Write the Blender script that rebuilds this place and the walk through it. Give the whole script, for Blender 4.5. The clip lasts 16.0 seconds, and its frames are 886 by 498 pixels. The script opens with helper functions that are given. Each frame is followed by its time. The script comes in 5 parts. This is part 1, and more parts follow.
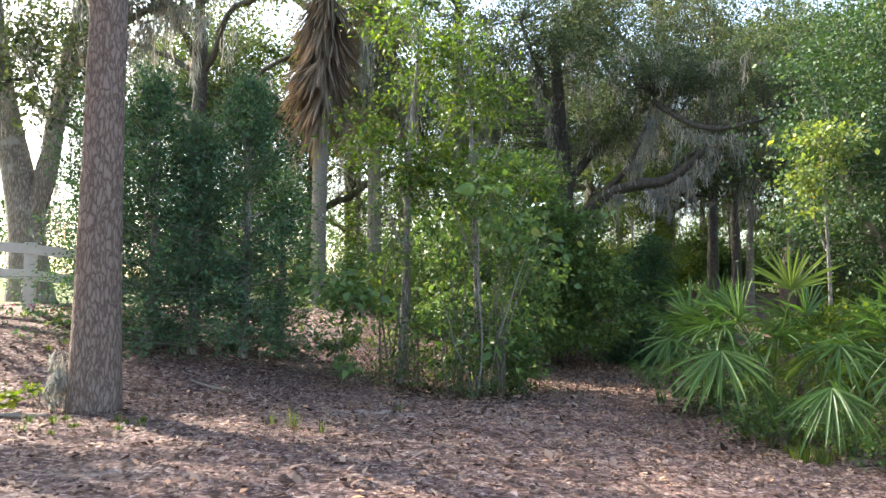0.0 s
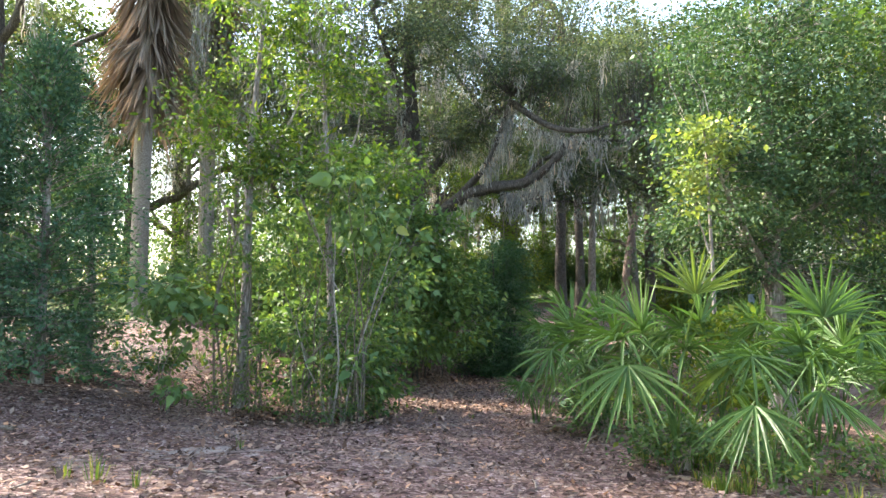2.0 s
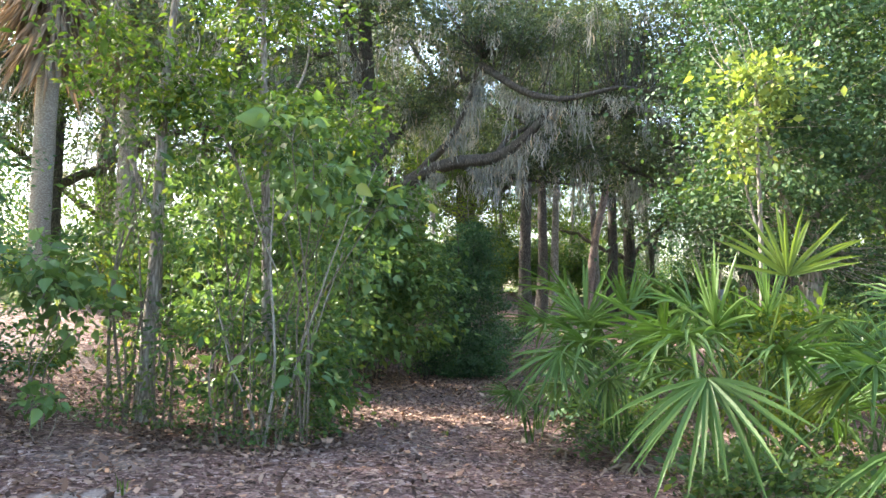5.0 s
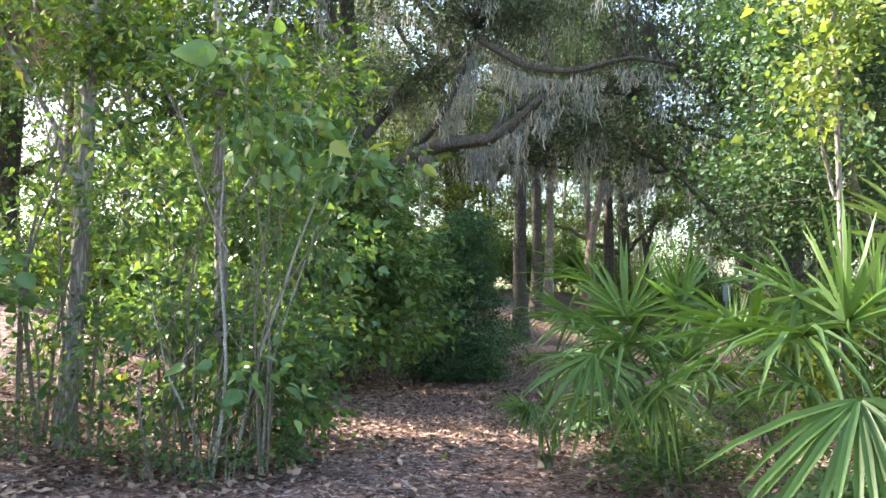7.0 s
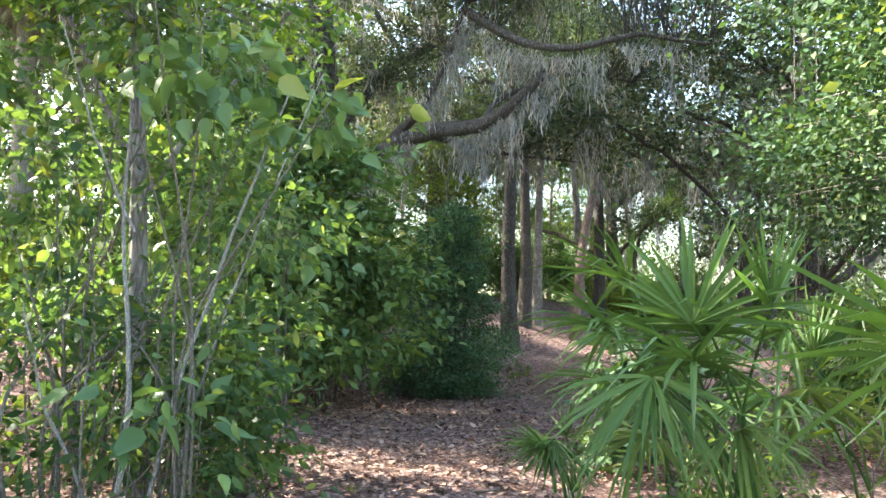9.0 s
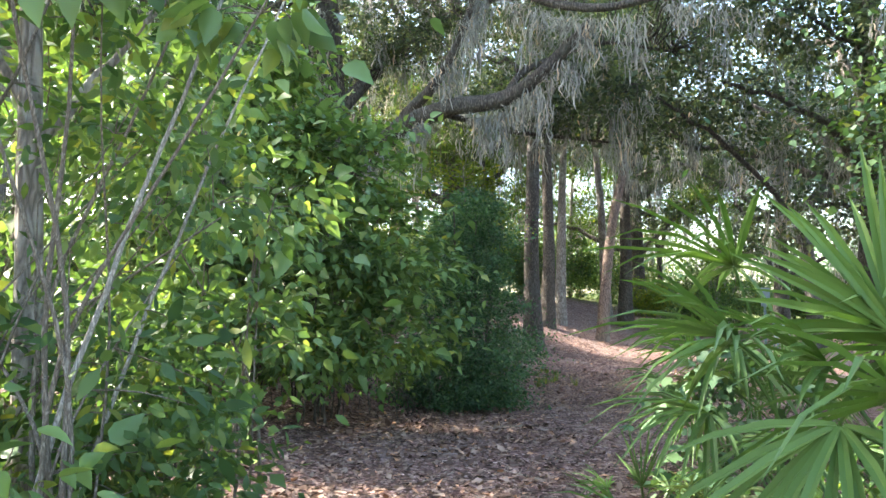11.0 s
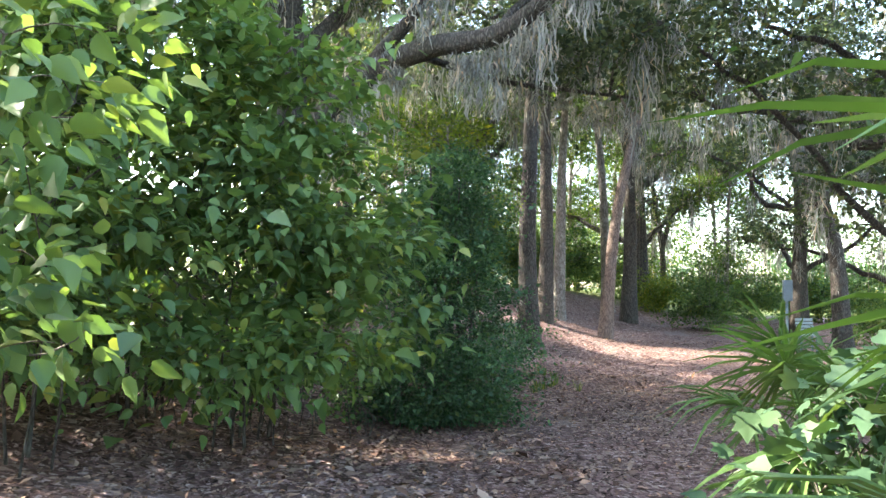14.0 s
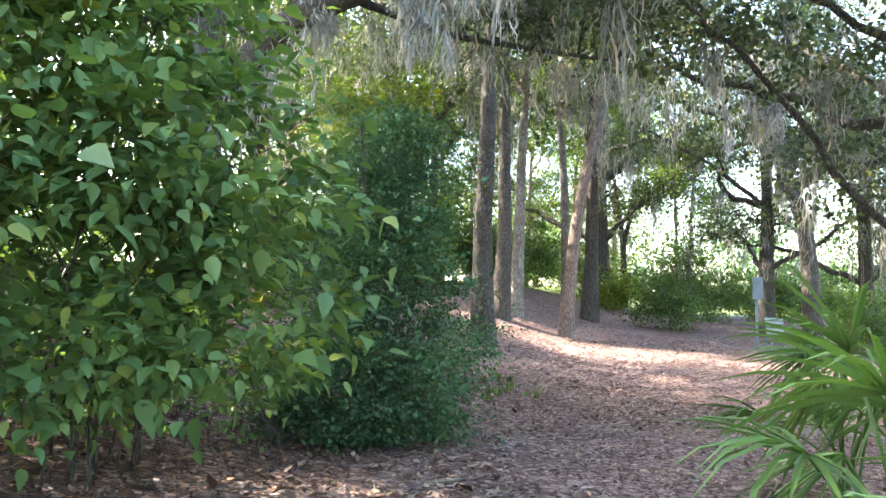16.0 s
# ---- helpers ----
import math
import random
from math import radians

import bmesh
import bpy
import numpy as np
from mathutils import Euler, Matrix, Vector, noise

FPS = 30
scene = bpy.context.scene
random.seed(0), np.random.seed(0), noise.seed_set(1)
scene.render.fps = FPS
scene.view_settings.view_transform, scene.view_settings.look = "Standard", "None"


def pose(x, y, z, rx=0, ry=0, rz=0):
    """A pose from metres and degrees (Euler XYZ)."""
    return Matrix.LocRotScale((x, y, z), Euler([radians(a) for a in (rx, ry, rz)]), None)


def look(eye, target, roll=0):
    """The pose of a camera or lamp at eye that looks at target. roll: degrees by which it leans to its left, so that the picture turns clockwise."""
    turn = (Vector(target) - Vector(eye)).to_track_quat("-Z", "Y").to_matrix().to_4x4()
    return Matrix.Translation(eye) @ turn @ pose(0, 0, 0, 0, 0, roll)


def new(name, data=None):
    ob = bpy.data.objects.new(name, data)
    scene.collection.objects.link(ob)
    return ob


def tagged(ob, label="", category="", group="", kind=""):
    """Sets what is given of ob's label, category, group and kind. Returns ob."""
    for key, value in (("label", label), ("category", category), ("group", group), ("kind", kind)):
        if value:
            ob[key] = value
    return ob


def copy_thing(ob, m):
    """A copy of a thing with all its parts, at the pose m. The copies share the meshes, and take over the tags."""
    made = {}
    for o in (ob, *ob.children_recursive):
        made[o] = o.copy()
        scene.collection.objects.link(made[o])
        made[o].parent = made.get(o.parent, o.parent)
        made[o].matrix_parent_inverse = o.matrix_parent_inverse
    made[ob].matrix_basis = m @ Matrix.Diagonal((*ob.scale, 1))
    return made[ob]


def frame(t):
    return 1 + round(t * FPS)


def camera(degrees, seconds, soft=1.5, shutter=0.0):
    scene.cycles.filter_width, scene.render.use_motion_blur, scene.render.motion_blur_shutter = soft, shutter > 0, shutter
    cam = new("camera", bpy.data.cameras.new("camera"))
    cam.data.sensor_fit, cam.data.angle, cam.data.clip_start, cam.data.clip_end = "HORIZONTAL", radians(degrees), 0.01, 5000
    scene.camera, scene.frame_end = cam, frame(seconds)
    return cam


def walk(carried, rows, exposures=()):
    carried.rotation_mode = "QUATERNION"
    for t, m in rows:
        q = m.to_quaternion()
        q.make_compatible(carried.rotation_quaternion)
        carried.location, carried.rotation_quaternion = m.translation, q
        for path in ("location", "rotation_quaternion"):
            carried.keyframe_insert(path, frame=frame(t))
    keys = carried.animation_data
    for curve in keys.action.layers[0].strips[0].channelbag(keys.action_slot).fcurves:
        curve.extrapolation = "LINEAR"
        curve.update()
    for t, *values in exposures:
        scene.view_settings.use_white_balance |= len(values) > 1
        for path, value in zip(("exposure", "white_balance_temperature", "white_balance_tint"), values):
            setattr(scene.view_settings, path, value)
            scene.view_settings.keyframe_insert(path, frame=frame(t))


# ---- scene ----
cam = camera(59.6, 16.0)
METRES, EYE, TILT, LEAN, TURN = 14.7, 1.5, 0.0, 2.3, 0.0
ROWS = [
    (0.0, 0.0, 0.0, 0.0, -0.17, 3.56, -2.69),
    (0.5, -0.0035, 0.0303, -0.0006, -3.18, 3.97, -2.57),
    (1.0, -0.0049, 0.0616, -0.0003, -6.23, 4.26, -2.37),
    (1.5, -0.0108, 0.0909, -0.0004, -9.41, 4.5, -2.26),
    (2.0, -0.0141, 0.1206, -0.0015, -12.26, 4.76, -2.23),
    (2.5, -0.0151, 0.1508, -0.0005, -14.53, 4.76, -2.2),
    (3.0, -0.0174, 0.18, -0.0016, -16.13, 4.71, -2.45),
    (3.5, -0.0112, 0.2113, -0.003, -16.52, 4.61, -2.82),
    (4.0, -0.0035, 0.2414, -0.0037, -16.33, 4.51, -3.07),
    (6.5, 0.0225, 0.3984, -0.0116, -16.89, 4.5, -2.81),
    (7.0, 0.0334, 0.4271, -0.0113, -17.41, 4.5, -2.76),
    (7.5, 0.039, 0.4584, -0.0126, -18.31, 4.81, -2.87),
    (8.0, 0.0469, 0.4889, -0.0135, -18.85, 5.08, -3.07),
    (10.5, 0.0934, 0.6391, -0.0121, -18.48, 5.12, -2.55),
    (11.0, 0.1025, 0.668, -0.0116, -17.71, 5.05, -2.6),
    (11.5, 0.1173, 0.6964, -0.0118, -16.7, 4.89, -2.75),
    (12.0, 0.1296, 0.7246, -0.0138, -16.26, 4.82, -2.91),
    (12.5, 0.1411, 0.752, -0.0138, -16.32, 4.6, -3.15),
    (13.0, 0.1582, 0.7795, -0.0143, -16.4, 4.47, -3.12),
    (13.5, 0.1685, 0.811, -0.0155, -17.15, 4.58, -3.13),
    (14.0, 0.1778, 0.8393, -0.014, -18.12, 4.63, -3.19),
    (14.5, 0.193, 0.8667, -0.0138, -18.87, 4.81, -3.25),
    (15.0, 0.2063, 0.8964, -0.0152, -19.97, 4.91, -3.32),
    (15.5, 0.2182, 0.9244, -0.0157, -20.87, 4.82, -3.56),
    (16.0, 0.2352, 0.9518, -0.016, -21.19, 4.61, -3.75),
]
walk(cam, [(t, pose(0, 0, EYE, TILT, LEAN, TURN) @ pose(METRES * x, METRES * y, METRES * z, 90 + pitch, roll, yaw)) for t, x, y, z, yaw, pitch, roll in ROWS],
     exposures=[(0.0, 2.25), (0.5, 2.25), (1.0, 2.46), (2.0, 2.72), (4.0, 2.88), (8.0, 3.05), (12.0, 3.4), (14.0, 3.48), (16.0, 3.9)])

# ---- sky and sun ----
SUN_AZ, SUN_EL = radians(-54), radians(36)
world = bpy.data.worlds.new("sky")
scene.world = world
world.use_nodes = True
wn = world.node_tree
wn.nodes.clear()
sky = wn.nodes.new("ShaderNodeTexSky")
sky.sky_type, sky.sun_disc = "NISHITA", False
sky.sun_elevation, sky.sun_rotation = SUN_EL, SUN_AZ
sky.air_density, sky.dust_density = 1.2, 2.5
bg = wn.nodes.new("ShaderNodeBackground")
bg.inputs[1].default_value = 0.15
wo = wn.nodes.new("ShaderNodeOutputWorld")
wn.links.new(sky.outputs[0], bg.inputs[0])
wn.links.new(bg.outputs[0], wo.inputs[0])
sun = new("sun", bpy.data.lights.new("sun", "SUN"))
sun.data.energy, sun.data.angle, sun.data.color = 4.3, radians(0.6), (1.0, 0.92, 0.80)
sun_way = Vector((math.sin(SUN_AZ) * math.cos(SUN_EL), math.cos(SUN_AZ) * math.cos(SUN_EL), math.sin(SUN_EL)))
sun.matrix_world = look(sun_way * 60, (0, 0, 0))

# ---- materials ----
def material(name):
    m = bpy.data.materials.new(name)
    m.use_nodes = True
    nt = m.node_tree
    nt.nodes.clear()
    return m, nt, nt.nodes.new, nt.links.new


def ramp(nt, fac, stops):
    n = nt.nodes.new("ShaderNodeValToRGB")
    while len(n.color_ramp.elements) < len(stops):
        n.color_ramp.elements.new(0.5)
    for e, (p, c) in zip(n.color_ramp.elements, stops):
        e.position, e.color = p, (*c, 1)
    nt.links.new(fac, n.inputs[0])
    return n.outputs[0]


def tex(nt, kind, scale, vec=None, **kw):
    n = nt.nodes.new("ShaderNodeTex" + kind)
    n.inputs["Scale"].default_value = scale
    for k, v in kw.items():
        n.inputs[k].default_value = v
    if vec is not None:
        nt.links.new(vec, n.inputs["Vector"])
    return n


def coords(nt, scale=(1, 1, 1)):
    c = nt.nodes.new("ShaderNodeTexCoord")
    m = nt.nodes.new("ShaderNodeMapping")
    m.inputs["Scale"].default_value = scale
    nt.links.new(c.outputs["Object"], m.inputs[0])
    return m.outputs[0]


def mix(nt, fac, a, b, blend="MIX"):
    n = nt.nodes.new("ShaderNodeMix")
    n.data_type, n.blend_type = "RGBA", blend
    for sock, v in ((n.inputs[0], fac), (n.inputs[6], a), (n.inputs[7], b)):
        if isinstance(v, (int, float)):
            sock.default_value = v
        elif isinstance(v, tuple):
            sock.default_value = (*v, 1)
        else:
            nt.links.new(v, sock)
    return n.outputs[2]


def leaf_material(name, dark, mid, light, through_amount=0.45, rough=0.5, through_tint=(1.0, 1.0, 0.4), gain=1.25):
    """Leaves: each leaf takes its own tint; light shines through them."""
    m, nt, N, L = material(name)
    geo = N("ShaderNodeNewGeometry")
    col = ramp(nt, geo.outputs["Random Per Island"], [(0.0, dark), (0.5, mid), (0.9, light), (1.0, (light[0] * 1.5, light[1] * 1.1, light[2] * 0.8))])
    big = tex(nt, "Noise", 1.1, coords(nt), Detail=2.0)
    shade = ramp(nt, big.outputs[0], [(0.3, (0.62, 0.66, 0.68)), (0.7, (1.18, 1.12, 1.0))])
    col = mix(nt, 1.0, col, shade, "MULTIPLY")
    b = N("ShaderNodeBsdfPrincipled")
    b.inputs["Roughness"].default_value = rough
    b.inputs["Specular IOR Level"].default_value = 0.28
    L(col, b.inputs["Base Color"])
    tr = N("ShaderNodeBsdfTranslucent")
    L(mix(nt, 1.0, col, tuple(gain * v for v in through_tint), "MULTIPLY"), tr.inputs[0])
    ms = N("ShaderNodeMixShader")
    ms.inputs[0].default_value = through_amount
    L(b.outputs[0], ms.inputs[1])
    L(tr.outputs[0], ms.inputs[2])
    L(ms.outputs[0], N("ShaderNodeOutputMaterial").inputs[0])
    return m


def bark_material(name, stops, scale=9.0, stretch=0.22, depth=0.03, lichen=None, plates=False):
    m, nt, N, L = material(name)
    v = coords(nt, (1, 1, stretch))
    warp = tex(nt, "Noise", scale * 0.8, v, Detail=4.0)
    vm = N("ShaderNodeVectorMath")
    vm.operation = "MULTIPLY_ADD"
    L(warp.outputs["Color"], vm.inputs[0])
    vm.inputs[1].default_value = (0.12, 0.12, 0.12)
    L(v, vm.inputs[2])
    cells = tex(nt, "Voronoi", scale * (1.2 if plates else 2.2), vm.outputs[0])
    cells.feature = "DISTANCE_TO_EDGE"
    grain = tex(nt, "Noise", scale * 5, v, Detail=6.0, Roughness=0.65)
    crack = ramp(nt, cells.outputs["Distance"], [(0.0, (0, 0, 0)), (0.22 if plates else 0.3, (1, 1, 1))])
    hsum = mix(nt, 0.45, crack, grain.outputs[0])
    col = ramp(nt, hsum, stops)
    if lichen:
        spots = tex(nt, "Noise", 3.2, coords(nt), Detail=5.0, Roughness=0.7)
        col = mix(nt, ramp(nt, spots.outputs[0], [(0.52, (0, 0, 0)), (0.66, (0.75, 0.75, 0.75))]), col, lichen)
    bump = N("ShaderNodeBump")
    bump.inputs["Strength"].default_value, bump.inputs["Distance"].default_value = 0.9, depth
    L(hsum, bump.inputs["Height"])
    b = N("ShaderNodeBsdfPrincipled")
    b.inputs["Roughness"].default_value = 0.9
    b.inputs["Specular IOR Level"].default_value = 0.2
    L(col, b.inputs["Base Color"])
    L(bump.outputs[0], b.inputs["Normal"])
    L(b.outputs[0], N("ShaderNodeOutputMaterial").inputs[0])
    return m


def plain_material(name, a, b_col, scale=6.0, rough=0.7, bump_d=0.004, island=False, metal=0.0):
    m, nt, N, L = material(name)
    n = tex(nt, "Noise", scale, coords(nt), Detail=6.0, Roughness=0.65)
    fac = n.outputs[0]
    if island:
        geo = N("ShaderNodeNewGeometry")
        fac = mix(nt, 0.75, fac, geo.outputs["Random Per Island"])
    col = ramp(nt, fac, [(0.2, a), (0.8, b_col)])
    b = N("ShaderNodeBsdfPrincipled")
    b.inputs["Roughness"].default_value, b.inputs["Metallic"].default_value = rough, metal
    L(col, b.inputs["Base Color"])
    bump = N("ShaderNodeBump")
    bump.inputs["Distance"].default_value = bump_d
    L(n.outputs[0], bump.inputs["Height"])
    L(bump.outputs[0], b.inputs["Normal"])
    L(b.outputs[0], N("ShaderNodeOutputMaterial").inputs[0])
    return m


OAK_LEAF = leaf_material("oak_leaf", (0.05, 0.075, 0.05), (0.088, 0.122, 0.076), (0.14, 0.178, 0.10), 0.34, 0.6)
BRIGHT_LEAF = leaf_material("bright_leaf", (0.045, 0.09, 0.022), (0.085, 0.15, 0.034), (0.15, 0.22, 0.045), 0.5)
SHRUB_LEAF = leaf_material("shrub_leaf", (0.045, 0.095, 0.036), (0.08, 0.15, 0.052), (0.14, 0.21, 0.065), 0.45)
BROAD_LEAF = leaf_material("broad_leaf", (0.085, 0.16, 0.064), (0.13, 0.222, 0.082), (0.18, 0.275, 0.097), 0.36, 0.42)
HOLLY_LEAF = leaf_material("holly_leaf", (0.034, 0.086, 0.044), (0.058, 0.132, 0.062), (0.10, 0.19, 0.085), 0.3, 0.32)
CEDAR_LEAF = leaf_material("cedar_leaf", (0.045, 0.105, 0.068), (0.075, 0.155, 0.096), (0.11, 0.20, 0.118), 0.35, 0.6)
# the weeds' own yellow-green; on vines, shrubs and small tree it paints in sunlight
YELLOW_LEAF = leaf_material("sunny_leaf", (0.08, 0.13, 0.02), (0.14, 0.20, 0.03), (0.22, 0.26, 0.05), 0.5)
# lightened yellow-green: sun on the sapling's tip is put into the leaf colour
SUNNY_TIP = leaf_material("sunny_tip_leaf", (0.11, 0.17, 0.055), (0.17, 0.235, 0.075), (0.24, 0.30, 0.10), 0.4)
FAN_LEAF = leaf_material("fan_leaf", (0.042, 0.092, 0.026), (0.068, 0.135, 0.036), (0.105, 0.18, 0.052), 0.28, 0.42, (0.85, 1.0, 0.35), 1.3)
# paler fan leaf: new growth, and sunlight painted into low fronds
YOUNG_SUNLIT_FAN = leaf_material("young_sunlit_fan_leaf", (0.07, 0.13, 0.03), (0.11, 0.18, 0.04), (0.16, 0.22, 0.055), 0.35, 0.4)
GREEN_LEAF = leaf_material("green_leaf", (0.032, 0.072, 0.036), (0.056, 0.114, 0.052), (0.085, 0.15, 0.062), 0.24, 0.6)
DEAD_FAN = leaf_material("dead_fan_leaf", (0.085, 0.065, 0.05), (0.14, 0.11, 0.085), (0.22, 0.175, 0.135), 0.2, 0.8, (1.0, 0.8, 0.6), 1.0)
PINE_LEAF = leaf_material("pine_needle", (0.03, 0.06, 0.02), (0.05, 0.09, 0.03), (0.08, 0.12, 0.04), 0.3, 0.5)
GRASS_BLADE = leaf_material("grass_blade", (0.05, 0.10, 0.02), (0.10, 0.17, 0.035), (0.22, 0.24, 0.07), 0.45, 0.5)
MOSS = leaf_material("spanish_moss", (0.19, 0.19, 0.18), (0.31, 0.31, 0.295), (0.46, 0.45, 0.425), 0.3, 0.9, (1.0, 0.97, 0.88), 1.1)
LITTER = leaf_material("leaf_litter", (0.035, 0.02, 0.015), (0.16, 0.098, 0.075), (0.37, 0.275, 0.225), 0.1, 0.8, (1.0, 0.8, 0.6), 1.0)

PINE_BARK = bark_material("pine_bark", [(0.1, (0.06, 0.045, 0.04)), (0.45, (0.17, 0.125, 0.10)), (0.8, (0.25, 0.19, 0.16))], 17.0, 0.28, 0.02, None, True)
OAK_BARK = bark_material("oak_bark", [(0.1, (0.026, 0.022, 0.019)), (0.5, (0.085, 0.073, 0.062)), (0.85, (0.14, 0.122, 0.105))], 11.0, 0.3, 0.03, (0.10, 0.105, 0.09))
GREY_BARK = bark_material("grey_bark", [(0.1, (0.09, 0.08, 0.068)), (0.5, (0.21, 0.185, 0.16)), (0.85, (0.33, 0.30, 0.265))], 10.0, 0.22, 0.02, (0.36, 0.36, 0.32))
PALM_BARK = bark_material("palm_bark", [(0.1, (0.13, 0.11, 0.09)), (0.5, (0.25, 0.22, 0.185)), (0.85, (0.36, 0.33, 0.28))], 6.0, 3.5, 0.02)
TWIG_BARK = bark_material("twig_bark", [(0.1, (0.07, 0.06, 0.045)), (0.6, (0.16, 0.138, 0.11)), (0.9, (0.27, 0.24, 0.20))], 25.0, 0.3, 0.004)
PALE_BARK = bark_material("pale_bark", [(0.1, (0.12, 0.115, 0.095)), (0.6, (0.27, 0.255, 0.22)), (0.9, (0.42, 0.40, 0.36))], 25.0, 0.3, 0.004)
DEAD_WOOD = bark_material("dead_wood", [(0.1, (0.14, 0.11, 0.085)), (0.6, (0.30, 0.25, 0.20)), (0.9, (0.45, 0.39, 0.33))], 30.0, 1.0, 0.004)
WHITE_PAINT = plain_material("fence_paint", (0.40, 0.37, 0.34), (0.60, 0.57, 0.54), 5.0, 0.5, 0.002)
GREY_PAINT = plain_material("post_paint", (0.11, 0.15, 0.17), (0.18, 0.23, 0.25), 7.0, 0.5, 0.001)
PALE_SLAT = plain_material("slat_paint", (0.22, 0.28, 0.28), (0.34, 0.40, 0.40), 7.0, 0.5, 0.002)
FLOWER = plain_material("pink_petal", (0.55, 0.03, 0.12), (0.75, 0.08, 0.22), 20.0, 0.6, 0.001)


# ---- the lie of the land ----
def soft_plus(v, k=1.0):
    return np.logaddexp(0, np.asarray(v, float) / k) * k


def land(x, y):
    """Height of the ground: it falls gently ahead and to one side, and rises to a bank and a far slope."""
    x, y = np.asarray(x, float), np.asarray(y, float)
    cx = 7 * np.tanh(x / 7)
    h = -0.0415 * cx - 0.0125 * np.clip(y, -5, 20)
    s = -0.75 * x + 0.66 * y
    h = h + 0.25 * (soft_plus(s - 10.8, 0.5) - soft_plus(s - 16.0, 0.8))
    h = h + 0.07 * (soft_plus(y - 24, 1.5) - soft_plus(y - 42, 3)) + 0.03 * (soft_plus(y - 55, 5) - soft_plus(y - 110, 8))
    h = h + 0.02 * np.sin(x * 1.3 + 0.4 * y) * np.sin(y * 1.1) + 0.012 * np.sin(x * 3.1 + 1) * np.sin(y * 2.7 + x)
    return h


def ground_z(x, y):
    return float(land(x, y))


# ---- mesh helpers ----
def mesh_of(name, verts, faces, smooth=False):
    """A mesh from an array of corners and an array of equal-sided faces."""
    verts, faces = np.ascontiguousarray(verts, dtype=np.float32), np.ascontiguousarray(faces, dtype=np.int32)
    me = bpy.data.meshes.new(name)
    n, k = faces.shape
    me.vertices.add(len(verts))
    me.vertices.foreach_set("co", verts.ravel())
    me.loops.add(n * k)
    me.loops.foreach_set("vertex_index", faces.ravel())
    me.polygons.add(n)
    me.polygons.foreach_set("loop_start", np.arange(0, n * k, k, dtype=np.int32))
    me.polygons.foreach_set("loop_total", np.full(n, k, dtype=np.int32))
    me.polygons.foreach_set("use_smooth", np.full(n, smooth, dtype=bool))
    me.update(calc_edges=True)
    return me


class Bunch:
    """Gathers pieces with equal-sided faces into one mesh."""

    def __init__(self):
        self.v, self.f, self.n = [], [], 0

    def add(self, v, f):
        self.v.append(np.asarray(v, float))
        self.f.append(np.asarray(f) + self.n)
        self.n += len(v)
        return self

    def mesh(self, name, smooth=False):
        return mesh_of(name, np.concatenate(self.v), np.concatenate(self.f), smooth)


def part(name, data, mat, parent=None, label=""):
    """Links a mesh (or a bmesh) as one object, under a thing if one is given."""
    if isinstance(data, Bunch):
        data = data.mesh(name, True)
    elif isinstance(data, bmesh.types.BMesh):
        bm, data = data, bpy.data.meshes.new(name)
        bm.to_mesh(data)
        bm.free()
    if mat and not data.materials:
        data.materials.append(mat)
    ob = new(name, data)
    ob.parent = parent
    return tagged(ob, label)


def thing(name, at, label, category, group="", kind="", turn=0, lean=0):
    ob = new(name)
    ob.empty_display_size = 0.1
    ob.matrix_basis = pose(*at, lean, 0, turn)
    return tagged(ob, label, category, group, kind)


def unit(v):
    return v / np.maximum(np.linalg.norm(v, axis=-1, keepdims=True), 1e-9)


def tube(points, radii, sides=7, rough=0.0, rng=None):
    """A tapering tube along a line of points, as corners and quads, closed to a point at its end."""
    p, r = np.asarray(points, float), np.asarray(radii, float)
    t = unit(np.gradient(p, axis=0))
    ref = np.where(np.abs(t[:, 2:3]) > 0.9, np.array([[1.0, 0, 0]]), np.array([[0, 0, 1.0]]))
    a = unit(np.cross(t, ref))
    for i in range(1, len(a)):
        a[i] = unit(a[i - 1] - t[i] * np.dot(a[i - 1], t[i]))
    b = np.cross(t, a)
    ang = np.linspace(0, 2 * np.pi, sides, endpoint=False)
    rr = np.repeat(r[:, None], sides, 1)
    if rough and rng is not None:
        lobes = 1 + rough * (rng.normal(size=sides)[None, :] * 0.6 + rng.normal(size=(len(p), sides)) * 0.5)
        rr = rr * lobes
    v = p[:, None] + rr[..., None] * (np.cos(ang)[None, :, None] * a[:, None] + np.sin(ang)[None, :, None] * b[:, None])
    idx = np.arange(len(p) * sides).reshape(len(p), sides)
    q = np.stack([idx[:-1], np.roll(idx[:-1], -1, 1), np.roll(idx[1:], -1, 1), idx[1:]], -1).reshape(-1, 4)
    return v.reshape(-1, 3), q


def bend(points, n):
    """A smooth line of n points through a few given ones."""
    p = np.asarray(points, float)
    d = np.concatenate([[0], np.cumsum(np.linalg.norm(np.diff(p, axis=0), axis=1))])
    u = np.linspace(0, d[-1], n)
    q = np.stack([np.interp(u, d, p[:, k]) for k in range(3)], 1)
    for _ in range(max(1, n // 6)):
        q[1:-1] = 0.25 * q[:-2] + 0.5 * q[1:-1] + 0.25 * q[2:]
    return q


